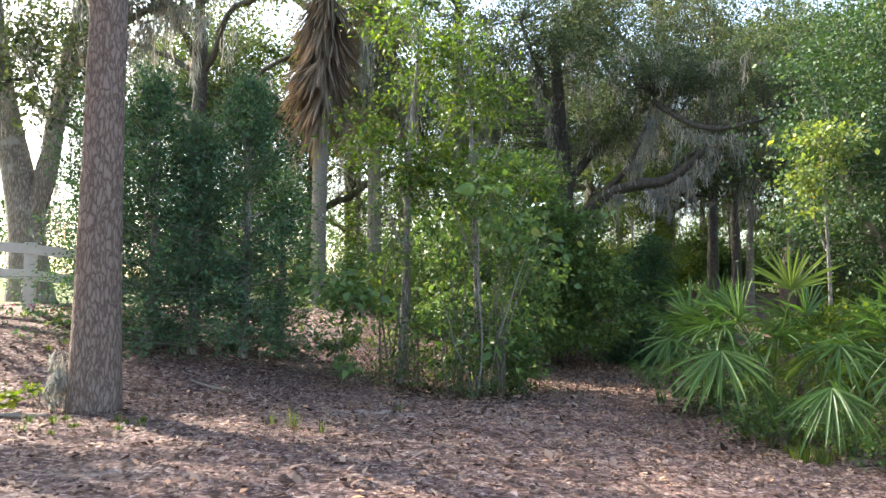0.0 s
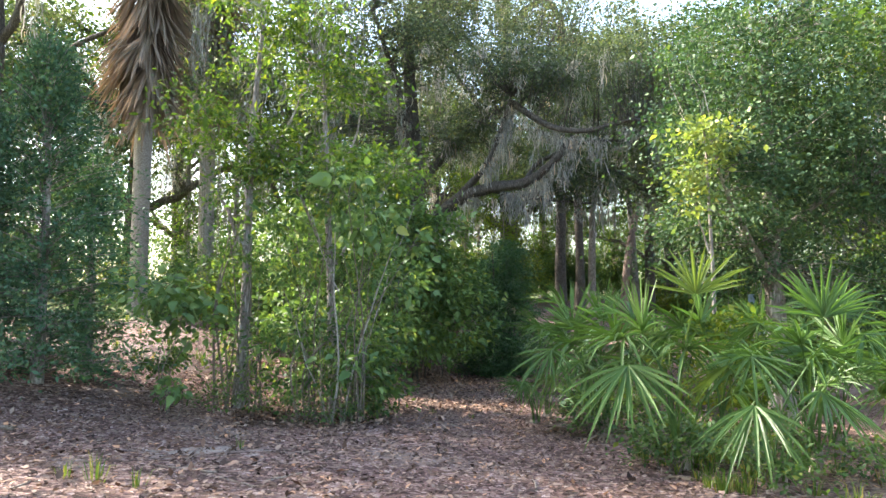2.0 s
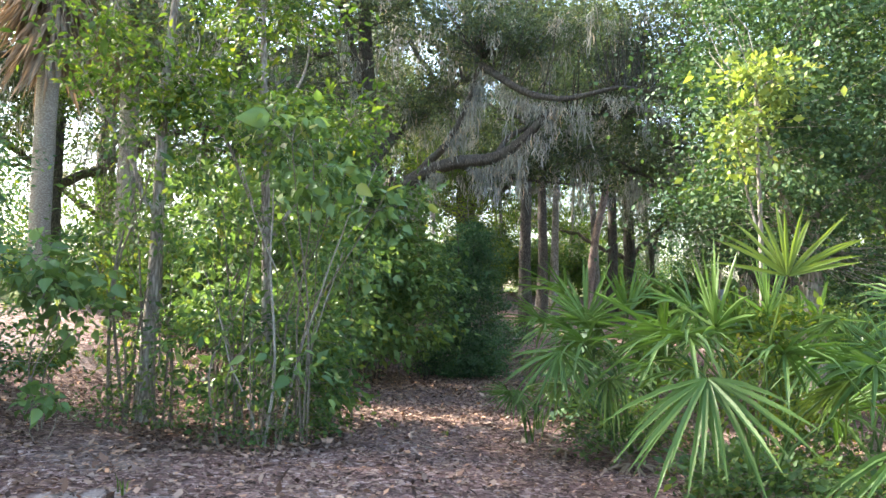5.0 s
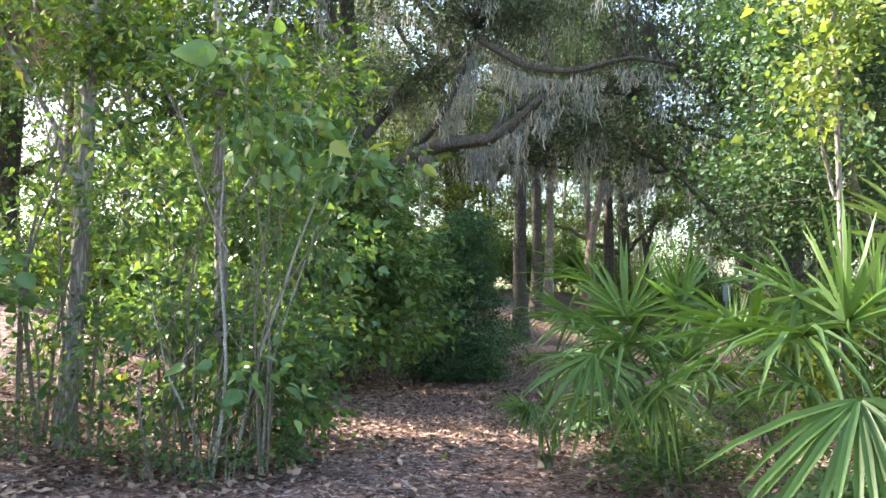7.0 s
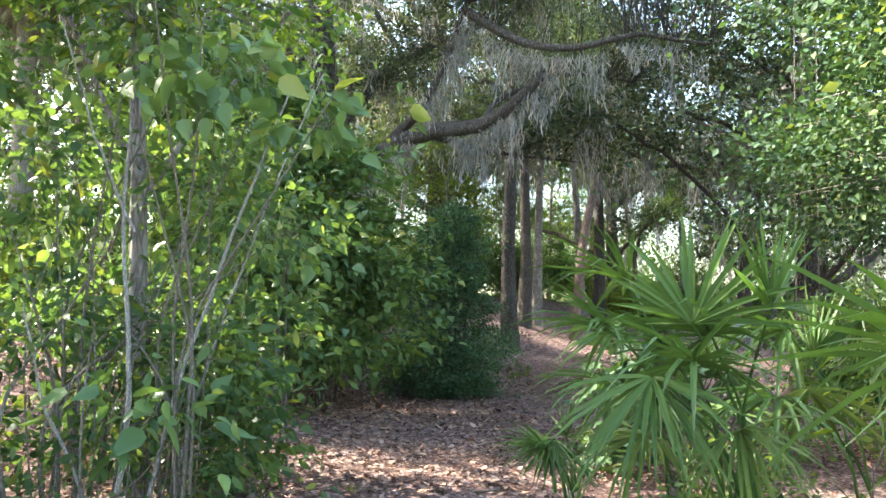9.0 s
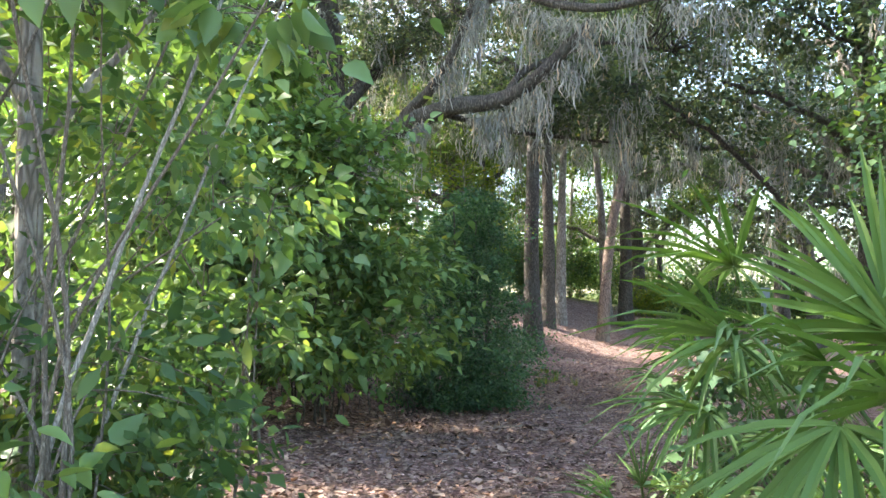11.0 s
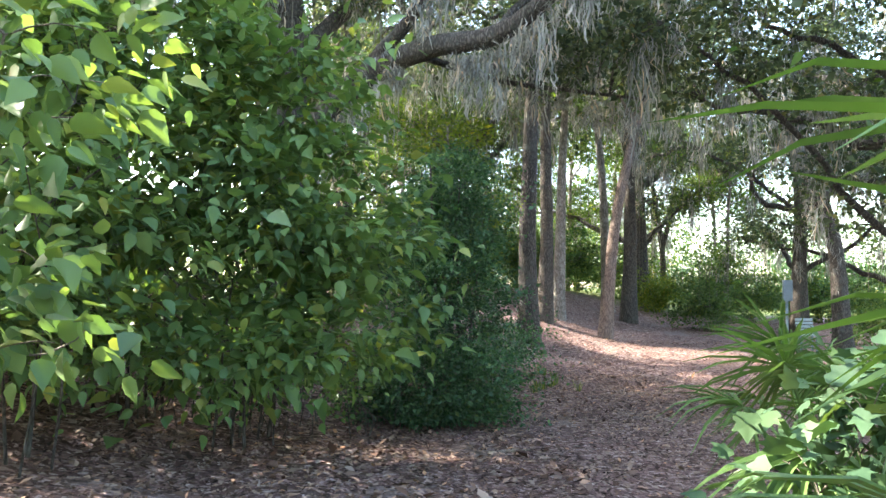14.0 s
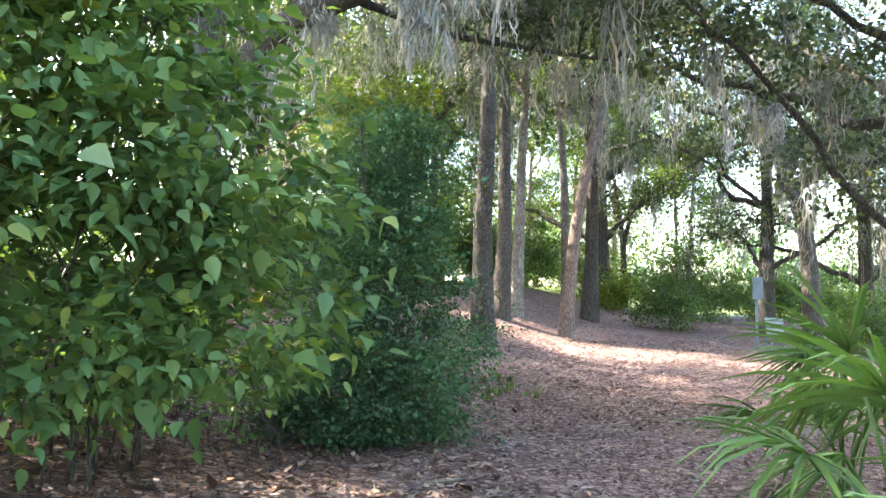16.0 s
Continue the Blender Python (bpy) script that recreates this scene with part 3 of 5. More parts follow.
# ways in which a leaf can hang: (tilt of its axis above level, spread, droop)
FAN_WAYS = {"erect": (74, 165, 0.1), "out": (34, 190, 0.3), "level": (8, 200, 0.42), "hang": (-48, 150, 0.22), "low": (-15, 170, 0.5)}


def palmetto(x, y, seed, placed=(), n=6, size=1.0, label="green saw palmetto with spiky fan leaves beside the path", dead=3, reach=0.75, high=(0.7, 1.5)):
    """A palmetto: placed fronds are (x, y, z of the hub, way, compass turn of the fan, blade length, young), then n
    more around. Young also marks fronds tinted as sunlit.
    """
    rng = np.random.default_rng(seed)
    z0 = ground_z(x, y)
    root = thing("saw_palmetto", (x, y, z0), label, "palmetto", "saw palmettos")
    trunk = bend([(0, 0, -0.1), (0.05, 0.03, 0.1), (0.03, 0.0, 0.24 * size)], 6)
    part("trunk", Bunch().add(*tube(trunk, np.linspace(0.1, 0.06, 6), 8, 0.15, rng)), DEAD_WOOD, root, "short brown fibrous stem")
    rows = [(hx - x, hy - y, hz - z0, way, turn, blade, young) for hx, hy, hz, way, turn, blade, young in placed]
    for i in range(n):
        a = 2.4 * i + rng.uniform(-0.4, 0.4)
        q, h = reach * size * rng.uniform(0.45, 1.0), size * rng.uniform(*high)
        way = "erect" if q < 0.5 * reach * size else ("out", "level", "hang", "out")[int(rng.integers(0, 4))]
        rows.append((q * math.cos(a), q * math.sin(a), h, way, math.degrees(a) + rng.uniform(-20, 20), size * rng.uniform(0.62, 0.8), rng.random() < 0.15))
    for hx, hy, hz, way, turn, blade, young in rows:
        tilt, spread, droop = FAN_WAYS[way]
        tilt = radians(tilt + rng.uniform(-8, 8))
        o = np.array([math.cos(radians(turn)), math.sin(radians(turn)), 0])
        ax = o * math.cos(tilt) + UP * math.sin(tilt)
        face = unit(UP * math.cos(tilt) - o * math.sin(tilt) + rng.normal(size=3) * 0.18)
        hub = np.array([hx, hy, hz])
        foot = np.array([rng.normal() * 0.06, rng.normal() * 0.06, 0.1 * size])
        stalk = bend([foot, foot * 0.6 + hub * np.array([0.3, 0.3, 0.62]), hub], 8)
        b = Bunch().add(*tube(stalk, np.linspace(0.013, 0.008, 8), 5))
        fan_blade(b, hub, ax, face, blade, spread * rng.uniform(0.85, 1.15), 20, droop, 0.036 * blade / 0.72, rng)
        me = b.mesh("frond", False)
        me.materials.append(YOUNG_SUNLIT_FAN if young else FAN_LEAF)
        part("young_sunlit_frond" if young else "frond", me, None, root, "pale yellow-green fan leaf, new or tinted as sunlit" if young else "")
    for i in range(dead):
        ob = part("dead_frond", DEAD[i % 2], None, root, "dry brown fan leaf")
        ob.matrix_basis = pose(0, 0, 0.08, 0, rng.uniform(45, 70), rng.uniform(0, 360)) @ Matrix.Scale(size, 4)
    return root


def build_palmettos():
    palmetto(4.2, 9.65, 700, ((3.63, 9.44, 1.22, "erect", 150, 0.8, False), (4.28, 9.44, 1.62, "erect", 60, 0.7, True), (3.7, 10.24, 1.1, "out", 205, 0.85, False), (3.25, 9.0, 0.9, "hang", 240, 0.8, False),
                              (3.5, 9.6, 1.15, "level", 195, 0.75, False), (4.6, 8.95, 0.98, "hang", 250, 0.75, False), (3.75, 9.9, 1.35, "out", 130, 0.75, False), (3.95, 9.1, 1.05, "level", 285, 0.7, False)), 2, dead=5)
    palmetto(4.5, 8.45, 701, ((4.12, 8.2, 0.58, "hang", 235, 0.72, False), (4.75, 8.1, 0.7, "hang", 280, 0.7, False), (4.95, 8.5, 0.95, "level", 330, 0.7, False)), 2, 0.8)
    palmetto(5.5, 9.2, 702, ((5.43, 8.9, 1.37, "erect", 80, 0.75, False), (5.05, 8.75, 1.1, "level", 220, 0.75, False), (5.75, 8.7, 1.2, "hang", 290, 0.75, False)), 5)
    palmetto(4.35, 12.15, 703, ((4.1, 12.1, 1.12, "out", 170, 0.8, False), (3.82, 11.9, 0.97, "level", 200, 0.8, False), (3.5, 11.85, 0.9, "hang", 225, 0.7, False), (3.6, 12.48, 1.15, "out", 150, 0.7, False),
                                # the two low fronds are sunlit ones, their light put into the pale colour
                                (3.75, 12.3, 0.5, "low", 190, 0.6, True), (3.85, 11.95, 1.2, "erect", 40, 0.8, False), (4.2, 11.7, 1.3, "erect", 300, 0.75, False), (4.0, 11.75, 0.6, "low", 250, 0.6, True)), 2, dead=4)
    palmetto(4.75, 13.45, 704, ((4.1, 13.15, 1.12, "level", 172, 0.75, False), (4.25, 13.3, 1.5, "out", 165, 0.85, False), (4.45, 13.2, 0.6, "low", 215, 0.6, False)), 2)
    palmetto(5.3, 10.8, 705, ((4.95, 10.5, 1.3, "erect", 120, 0.75, False),), 6, 1.05)
    for i, (x, y, n, sz) in enumerate(((6.6, 10.2, 8, 1.15), (6.2, 8.0, 7, 1.0), (5.75, 12.4, 7, 1.1), (7.4, 8.8, 8, 1.15), (7.4, 11.8, 7, 1.1), (7.8, 17.2, 9, 0.95), (8.7, 18.7, 8, 0.85))):
        palmetto(x, y, 710 + i, (), n, sz)
    palmetto(6.25, 16.1, 720, ((5.8, 15.9, 0.85, "out", 190, 0.62, False), (5.45, 15.35, 0.5, "low", 200, 0.7, False), (5.9, 15.6, 0.6, "level", 225, 0.6, False), (6.2, 16.4, 0.95, "out", 150, 0.6, False), (5.75, 16.2, 0.6, "level", 170, 0.6, False)), 3, 0.75)
    palmetto(3.72, 13.3, 760, ((3.42, 13.0, 0.3, "out", 178, 0.5, False), (3.5, 13.05, 0.36, "hang", 250, 0.42, False), (3.48, 13.1, 0.3, "level", 200, 0.45, False)), 1, 0.45, "small young fan palm seedling at the edge of the path", 0)
    palmetto(4.25, 14.2, 761, ((4.1, 14.0, 0.2, "erect", 160, 0.42, False),), 3, 0.4, "small young fan palm seedling at the edge of the path", 0)


build_palmettos()


def cabbage_palm(x, y, height, r, lean, seed, green=20, dead=110):
    rng = np.random.default_rng(seed)
    root = thing("cabbage_palm", (x, y, ground_z(x, y)), "tall palm with grey trunk and skirt of hanging brown dead fronds", "palm tree", "cabbage palms")
    pts = bend([(0, 0, -0.3), (lean * 0.3, 0, height * 0.45), (lean, 0.1, height)], 26)
    rad = r * (1 + 0.25 * np.exp(-np.linspace(0, 1, 26) * 14)) * (1 + 0.03 * np.sin(np.arange(26) * 2.3))
    part("trunk", Bunch().add(*tube(pts, rad, 14, 0.03, rng)), PALM_BARK, root)
    top = pts[-1]
    for i in range(dead):
        ob = part("dead_frond", HANGING[i % 3], None, root, "dry brown hanging fan leaf")
        k = pts[-1 - int(rng.integers(0, 9))]
        ob.matrix_basis = pose(k[0], k[1], k[2] + rng.uniform(-0.1, 0.5), 0, rng.uniform(102, 130), rng.uniform(0, 360)) @ Matrix.Rotation(radians(rng.uniform(-15, 15)), 4, "X") @ Matrix.Scale(rng.uniform(1.35, 2.0), 4)
    for i in range(green):
        ob = part("frond", FRONDS[i % len(FRONDS)], None, root)
        ob.matrix_basis = pose(top[0], top[1], top[2], 0, rng.uniform(-45, 60), 360 * i / green * 2.4) @ Matrix.Scale(rng.uniform(1.5, 1.9), 4)
    return root


cabbage_palm(-3.7, 23.2, 9.9, 0.23, 0.1, 800)
cabbage_palm(-2.3, 26.6, 11.0, 0.24, -0.1, 801)


# ---- pine, fence and cedars on the bank ----
def build_pine():
    x, y = -4.32, 9.75
    rng = np.random.default_rng(21)
    blobs = [((rng.uniform(-2, 2), rng.uniform(-2, 2), rng.uniform(12, 18)), (1.1, 1.1, 0.6), 9) for _ in range(12)]
    limbs = limbs_to([(0.2, 0.1, z) for z in range(10, 18)], [b[0] for b in blobs], 0.05, rng)
    root = tree("pine_tree", (x, y, ground_z(x, y)), "tall pine with thick furrowed grey-brown bark", "pine tree", [(0, 0, 0), (0.02, 0, 5), (0.2, 0.1, 18)], 0.275, limbs, blobs,
                PINE_LEAF, PINE_BARK, 22, 0.2, 60, 0.3, "slim", 0.1, r1=0.35, flare=1.25, sides=28)
    pick = np.array([[-0.33, -0.2, 0.75], [-0.36, -0.15, 0.6], [-0.3, -0.28, 0.5]])
    part("moss", Bunch().add(*moss_strands(pick, rng, 60, 0.55, 0.012, 0.05)), MOSS, root, "grey-green moss clump near the foot")


build_pine()


def build_fence():
    """Post-and-rail fence along the top of the bank."""
    root = thing("fence", (-8, 15, ground_z(-8, 15)), "weathered white post and two-rail fence on the bank", "fence")
    d = np.array([0.96, 0.28])
    spots = []
    for i in range(-4, 3):
        q = np.array([-7.95, 15.0]) + d * 2.3 * i
        spots.append((q[0], q[1], ground_z(*q)))
    base = Vector((-8, 15, ground_z(-8, 15)))

    def block(centre, size, turn, tilt=0.0):
        bm = bmesh.new()
        bmesh.ops.create_cube(bm, size=1)
        bmesh.ops.scale(bm, vec=size, verts=bm.verts)
        bmesh.ops.bevel(bm, geom=bm.edges[:], offset=0.008, segments=1, affect="EDGES")
        bmesh.ops.transform(bm, matrix=Matrix.Translation(Vector(centre) - base) @ Matrix.Rotation(turn, 4, "Z") @ Matrix.Rotation(-tilt, 4, "Y"), verts=bm.verts)
        return bm

    turn = math.atan2(d[1], d[0])
    for x, y, z in spots:
        part("post", block((x, y, z + 0.56), (0.2, 0.2, 1.5), turn), WHITE_PAINT, root)
    for (xa, ya, za), (xb, yb, zb) in zip(spots, spots[1:]):
        tilt = math.atan2(zb - za, 2.3)
        for hgt in (0.68, 1.18):
            part("rail", block(((xa + xb) / 2 - 0.11 * d[1] * -1, (ya + yb) / 2 - 0.11 * d[0], (za + zb) / 2 + hgt), (2.34, 0.06, 0.19), turn, tilt), WHITE_PAINT, root)


build_fence()


def cedar(x, y, height, radius, seed):
    """Red cedar: upright stems and drooping dark sprays to the ground."""
    rng = np.random.default_rng(seed)
    root = thing("cedar_tree", (x, y, ground_z(x, y)), "dark green bushy cedar with drooping fine sprays", "cedar tree", "cedars")
    trunk = bend([(0, 0, -0.2), (0.05, 0, height * 0.5), (0.0, 0.05, height)], 14)
    part("trunk", Bunch().add(*tube(trunk, np.linspace(0.11, 0.015, 14), 8, 0.05, rng)), GREY_BARK, root)
    n = int(130 * height * radius / 5)
    u = rng.random(n) ** 0.85
    z = 0.12 + u * (height - 0.15)
    ang = rng.uniform(0, 6.28, n)
    prof = radius * np.minimum(1, (1.12 - u) * 1.25) * (0.25 + 0.95 * rng.random(n))
    tip = np.stack([prof * np.cos(ang), prof * np.sin(ang), z], 1)
    tb, lb = Bunch(), Bunch()
    for c in tip:
        s = np.array([0, 0, max(0.1, c[2] * 0.9 - 0.1)])
        line = bend([s, (s + c) / 2 + np.array([0, 0, 0.12]), c], 5)
        tb.add(*tube(line, np.linspace(0.014, 0.004, 5), 3))
        k = 84
        t = rng.random(k) ** 0.6
        pos = s + (c - s) * (0.3 + 0.75 * t[:, None]) + rng.normal(size=(k, 3)) * np.array([0.12, 0.12, 0.14])
        lb.add(*leaves(pos, 0.075, rng, "slim", np.repeat(unit(c - s)[None], k, 0) * 0.9, 0.25, 0.3))
    tagged(part("branchwork", tb, GREY_BARK, root), kind="stuff")
    part("crown", lb, CEDAR_LEAF, root)


for cx, cy, ch, cr, cs in ((-5.2, 13.9, 5.0, 1.7, 1), (-3.7, 14.6, 5.4, 1.8, 2), (-3.2, 15.4, 3.6, 1.1, 3), (-6.5, 14.7, 4.8, 1.4, 4), (-4.5, 14.1, 4.2, 1.7, 5)):
    cedar(cx, cy, ch, cr, 900 + cs)


# ---- thickets beside the path ----
def thicket(name, at, label, stems, height, blobs, leaf_mat, seed, leaf=0.09, per=40, spread=0.28, shape="oval", droop=0.3, stem_r=0.022, category="shrub", flat=0.5, foot=0.5, group="", bark=None):
    """A shrub of several stems from the ground, with leaf clumps in blobs."""
    rng = np.random.default_rng(seed)
    root = thing(name, at, label, category, group)
    starts = []
    for i in range(stems):
        a, q = rng.uniform(0, 6.28), math.sqrt(rng.random()) * foot
        x, y = q * math.cos(a), q * math.sin(a)
        z = ground_z(at[0] + x, at[1] + y) - at[2]
        c, r, _ = blobs[int(rng.integers(0, len(blobs)))]
        tx, ty, tz = np.array(c) + rng.normal(size=3) * np.array(r) * 0.45
        tz = min(max(tz, 0.5 * height), height)
        line = bend([(x, y, z - 0.1), (x * 1.1 + rng.normal() * 0.1, y * 1.1 + rng.normal() * 0.1, z + 0.45 * tz), (0.45 * x + 0.55 * tx, 0.45 * y + 0.55 * ty, 0.75 * tz), (tx, ty, tz)], 12)
        rr = stem_r * rng.uniform(0.6, 1.5)
        part("stem", Bunch().add(*tube(line, np.linspace(rr, rr * 0.3, 12), 6, 0.06, rng)), bark or TWIG_BARK, root)
        starts.append(line[3:])
    starts = np.concatenate(starts)
    cl, mid = clumps_in(blobs, rng)
    cl[:, 2] = np.maximum(cl[:, 2], 0.12)
    tagged(part("branchwork", twigs_to(cl, starts, rng, 0.006, 3, 0.04), bark or TWIG_BARK, root), kind="stuff")
    part("foliage", Bunch().add(*crown_leaves(cl, mid, per, spread, leaf, rng, shape, droop, flat)), leaf_mat, root)
    return root


def spot(x, y):
    return (x, y, ground_z(x, y))


# the clump of thin stems that the path bends round, with its young tree
thicket("stemmy_shrub", spot(0.55, 13.5), "leafy multi-stemmed green shrub with thin bare grey stems", 20, 3.9,
        [((0.2, 0.1, 3.3), (0.95, 0.8, 0.6), 34), ((-0.6, 0.3, 2.5), (0.6, 0.7, 0.7), 22), ((0.75, 0.3, 2.2), (0.6, 0.6, 0.7), 22), ((-0.5, 0.3, 1.3), (0.7, 0.6, 0.6), 26), ((0.6, 0.2, 1.1), (0.6, 0.6, 0.5), 26), ((0.0, 0.2, 0.6), (0.8, 0.5, 0.35), 22), ((0.75, 0.1, 0.5), (0.4, 0.4, 0.4), 16)],
        SHRUB_LEAF, 1001, 0.095, 30, 0.18, "lance", 0.35, 0.013, foot=0.55)
thicket("stemmy_shrub", spot(-0.75, 14.5), "leafy multi-stemmed green shrub with thin bare grey stems", 12, 4.0,
        [((0, 0.2, 3.3), (0.9, 0.8, 0.8), 30), ((-0.2, 0.2, 2.2), (0.9, 0.8, 0.6), 24), ((0, 0.2, 1.2), (0.7, 0.7, 0.5), 18), ((0.1, 0.1, 0.5), (0.6, 0.5, 0.3), 10)],
        SHRUB_LEAF, 1002, 0.095, 30, 0.18, "lance", 0.35, 0.018, foot=0.4)
tree("young_oak", spot(0.72, 14.25), "slender young tree with pale grey lichened bark amid shrubs", "tree", [(0, 0, 0), (-0.04, 0, 1.6), (-0.1, 0.05, 3.0), (-0.2, 0.2, 5.6)], 0.085,
     [([(-0.05, 0, 2.3), (0.5, 0.2, 3.1), (1.0, 0.3, 3.9)], 0.03), ([(-0.1, 0.05, 2.5), (-0.6, 0.2, 3.5), (-1.1, 0.4, 4.4)], 0.03), ([(-0.15, 0.1, 3.6), (0.3, 0.4, 4.6), (0.5, 0.5, 5.6)], 0.025)],
     [((-0.1, 0.0, 3.9), (0.8, 0.7, 0.5), 30), ((-1.0, 0.4, 4.3), (0.7, 0.7, 0.6), 24), ((0.9, 0.3, 4.0), (0.6, 0.6, 0.5), 18), ((0.0, 0.4, 5.4), (1.0, 0.9, 0.7), 34), ((-0.4, 0.3, 6.5), (0.7, 0.7, 0.6), 18)], BRIGHT_LEAF, GREY_BARK, 1003, 0.1, 38, 0.2, "lance", twig_r=0.008, sides=10)
tree("young_oak", spot(-0.75, 14.6), "slender young tree with pale grey lichened bark amid shrubs", "tree", [(0, 0, 0), (0.1, 0, 1.8), (0.1, 0.2, 4.2), (0.3, 0.3, 6.6)], 0.1,
     [([(0.1, 0, 2.4), (-0.4, 0.3, 3.4), (-0.9, 0.4, 4.4)], 0.04), ([(0.1, 0.1, 3.6), (0.7, 0.3, 4.8), (1.0, 0.4, 5.8)], 0.03)],
     [((-0.1, 0.2, 4.3), (1.0, 0.9, 0.6), 28), ((-0.8, 0.4, 4.9), (0.7, 0.7, 0.6), 20), ((0.6, 0.4, 5.8), (1.0, 0.9, 0.7), 34), ((0.2, 0.3, 7.0), (0.8, 0.8, 0.6), 22)], BRIGHT_LEAF, GREY_BARK, 1004, 0.1, 38, 0.22, "lance", twig_r=0.008, sides=10)
thicket("stemmy_shrub", spot(0.45, 15.7), "leafy multi-stemmed green shrub with thin bare grey stems", 9, 3.4,
        [((0, 0, 2.8), (0.9, 0.9, 0.7), 30), ((0, 0, 1.6), (0.9, 0.9, 0.6), 28), ((0.1, 0, 0.6), (0.8, 0.8, 0.5), 18)],
        BROAD_LEAF, 1005, 0.11, 26, 0.24, "broad", 0.35, 0.02, foot=0.45)
thicket("stemmy_shrub", spot(1.35, 14.5), "low leafy green bush with small pointed leaves", 9, 1.6,
        [((0, 0, 1.15), (0.45, 0.45, 0.35), 24), ((0.05, 0, 0.6), (0.5, 0.5, 0.4), 26)], SHRUB_LEAF, 1017, 0.075, 34, 0.16, "oval", 0.3, 0.01, foot=0.3)
thicket("broadleaf_sapling", spot(1.75, 15.4), "sapling with large sunlit heart-shaped green leaves", 7, 3.2,
        [((0.1, -0.2, 2.3), (0.6, 0.5, 0.45), 16), ((-0.4, 0.2, 3.0), (0.7, 0.6, 0.5), 16), ((0.0, 0.2, 1.4), (0.6, 0.6, 0.5), 12)], BROAD_LEAF, 1018, 0.095, 20, 0.2, "broad", 0.5, 0.014, foot=0.3)


def white_stem():
    """The thin pale stem at the front of the clump, forking above head height."""
    x, y = 0.6, 13.05
    root = thing("bare_sapling", spot(x, y), "thin pale bare stem forking among green leaves", "sapling")
    rng = np.random.default_rng(31)
    for pts, r in (([(0, 0, -0.1), (0.1, 0.02, 0.5), (0.14, 0, 1.1), (0.06, 0.05, 1.9), (0.1, 0.1, 2.9)], 0.021), ([(-0.02, 0.0, -0.1), (-0.14, 0.05, 0.45), (-0.36, 0.1, 0.9), (-0.5, 0.15, 1.5)], 0.014),
                   ([(0.2, 0.2, -0.1), (0.35, 0.2, 0.9), (0.75, 0.15, 2.2), (1.0, 0.1, 2.9)], 0.017), ([(0.3, 0.3, -0.1), (0.5, 0.5, 1.0), (0.95, 0.8, 2.3), (1.35, 1.0, 3.3)], 0.014), ([(0.1, 0.05, 1.9), (-0.2, 0.0, 2.5), (-0.4, -0.1, 3.1)], 0.01)):
        line = bend(pts, 16)
        line[1:] += np.cumsum(rng.normal(size=(15, 3)) * 0.008, 0)
        part("stem", Bunch().add(*tube(line, np.linspace(r, r * 0.4, 16), 7, 0.06, rng)), PALE_BARK, root)


white_stem()
thicket("low_sapling", spot(-1.55, 13.2), "low leafy sapling at the edge of the bare ground", 2, 0.5, [((0, 0, 0.4), (0.35, 0.3, 0.15), 8)], BROAD_LEAF, 1006, 0.11, 10, 0.1, "broad", 0.3, 0.01, foot=0.05)
thicket("low_sapling", spot(-1.9, 14.8), "low leafy sapling at the edge of the bare ground", 3, 0.9, [((0, 0, 0.7), (0.5, 0.4, 0.3), 14)], SHRUB_LEAF, 1007, 0.08, 26, 0.14, "oval", 0.3, 0.01, foot=0.08)

thicket("low_sapling", spot(-1.75, 13.8), "leaning sapling with large dark green leaves", 3, 2.1, [((-0.1, 0, 1.75), (0.6, 0.4, 0.4), 16), ((0.3, 0.1, 1.3), (0.4, 0.4, 0.3), 8)], BROAD_LEAF, 1008, 0.12, 16, 0.18, "broad", 0.6, 0.014, foot=0.12)

for i, (x, y) in enumerate(((0.15, 13.0), (1.0, 13.1), (-0.4, 13.6), (1.3, 13.7), (0.6, 12.9), (-1.1, 14.0))):
    thicket("weed_patch", spot(x, y), "low green weeds round the foot of the shrub", 4, 0.45, [((0, 0.1, 0.25), (0.35, 0.3, 0.2), 14)], SHRUB_LEAF, 1060 + i, 0.05, 20, 0.09, "oval", 0.0, 0.005, foot=0.2, flat=0.7, category="weeds", group="weed patches")

thicket("broadleaf_sapling", spot(1.0, 13.2), "sapling with large pointed green leaves amid thin stems", 5, 3.2, [((0.7, -0.5, 2.65), (0.3, 0.2, 0.2), 5), ((0.15, -0.45, 2.9), (0.25, 0.2, 0.2), 4), ((-0.25, -0.55, 2.75), (0.2, 0.2, 0.25), 4), ((-0.2, -0.5, 3.5), (0.35, 0.25, 0.25), 6)], BROAD_LEAF, 1009, 0.12, 13, 0.12, "broad", 0.7, 0.014, foot=0.15, bark=TWIG_BARK)
thicket("low_sapling", spot(0.75, 12.85), "low sapling with large heart-shaped green leaves", 3, 1.1, [((0.05, -0.05, 0.85), (0.35, 0.25, 0.3), 7)], BROAD_LEAF, 1019, 0.11, 8, 0.14, "broad", 0.6, 0.01, foot=0.1)

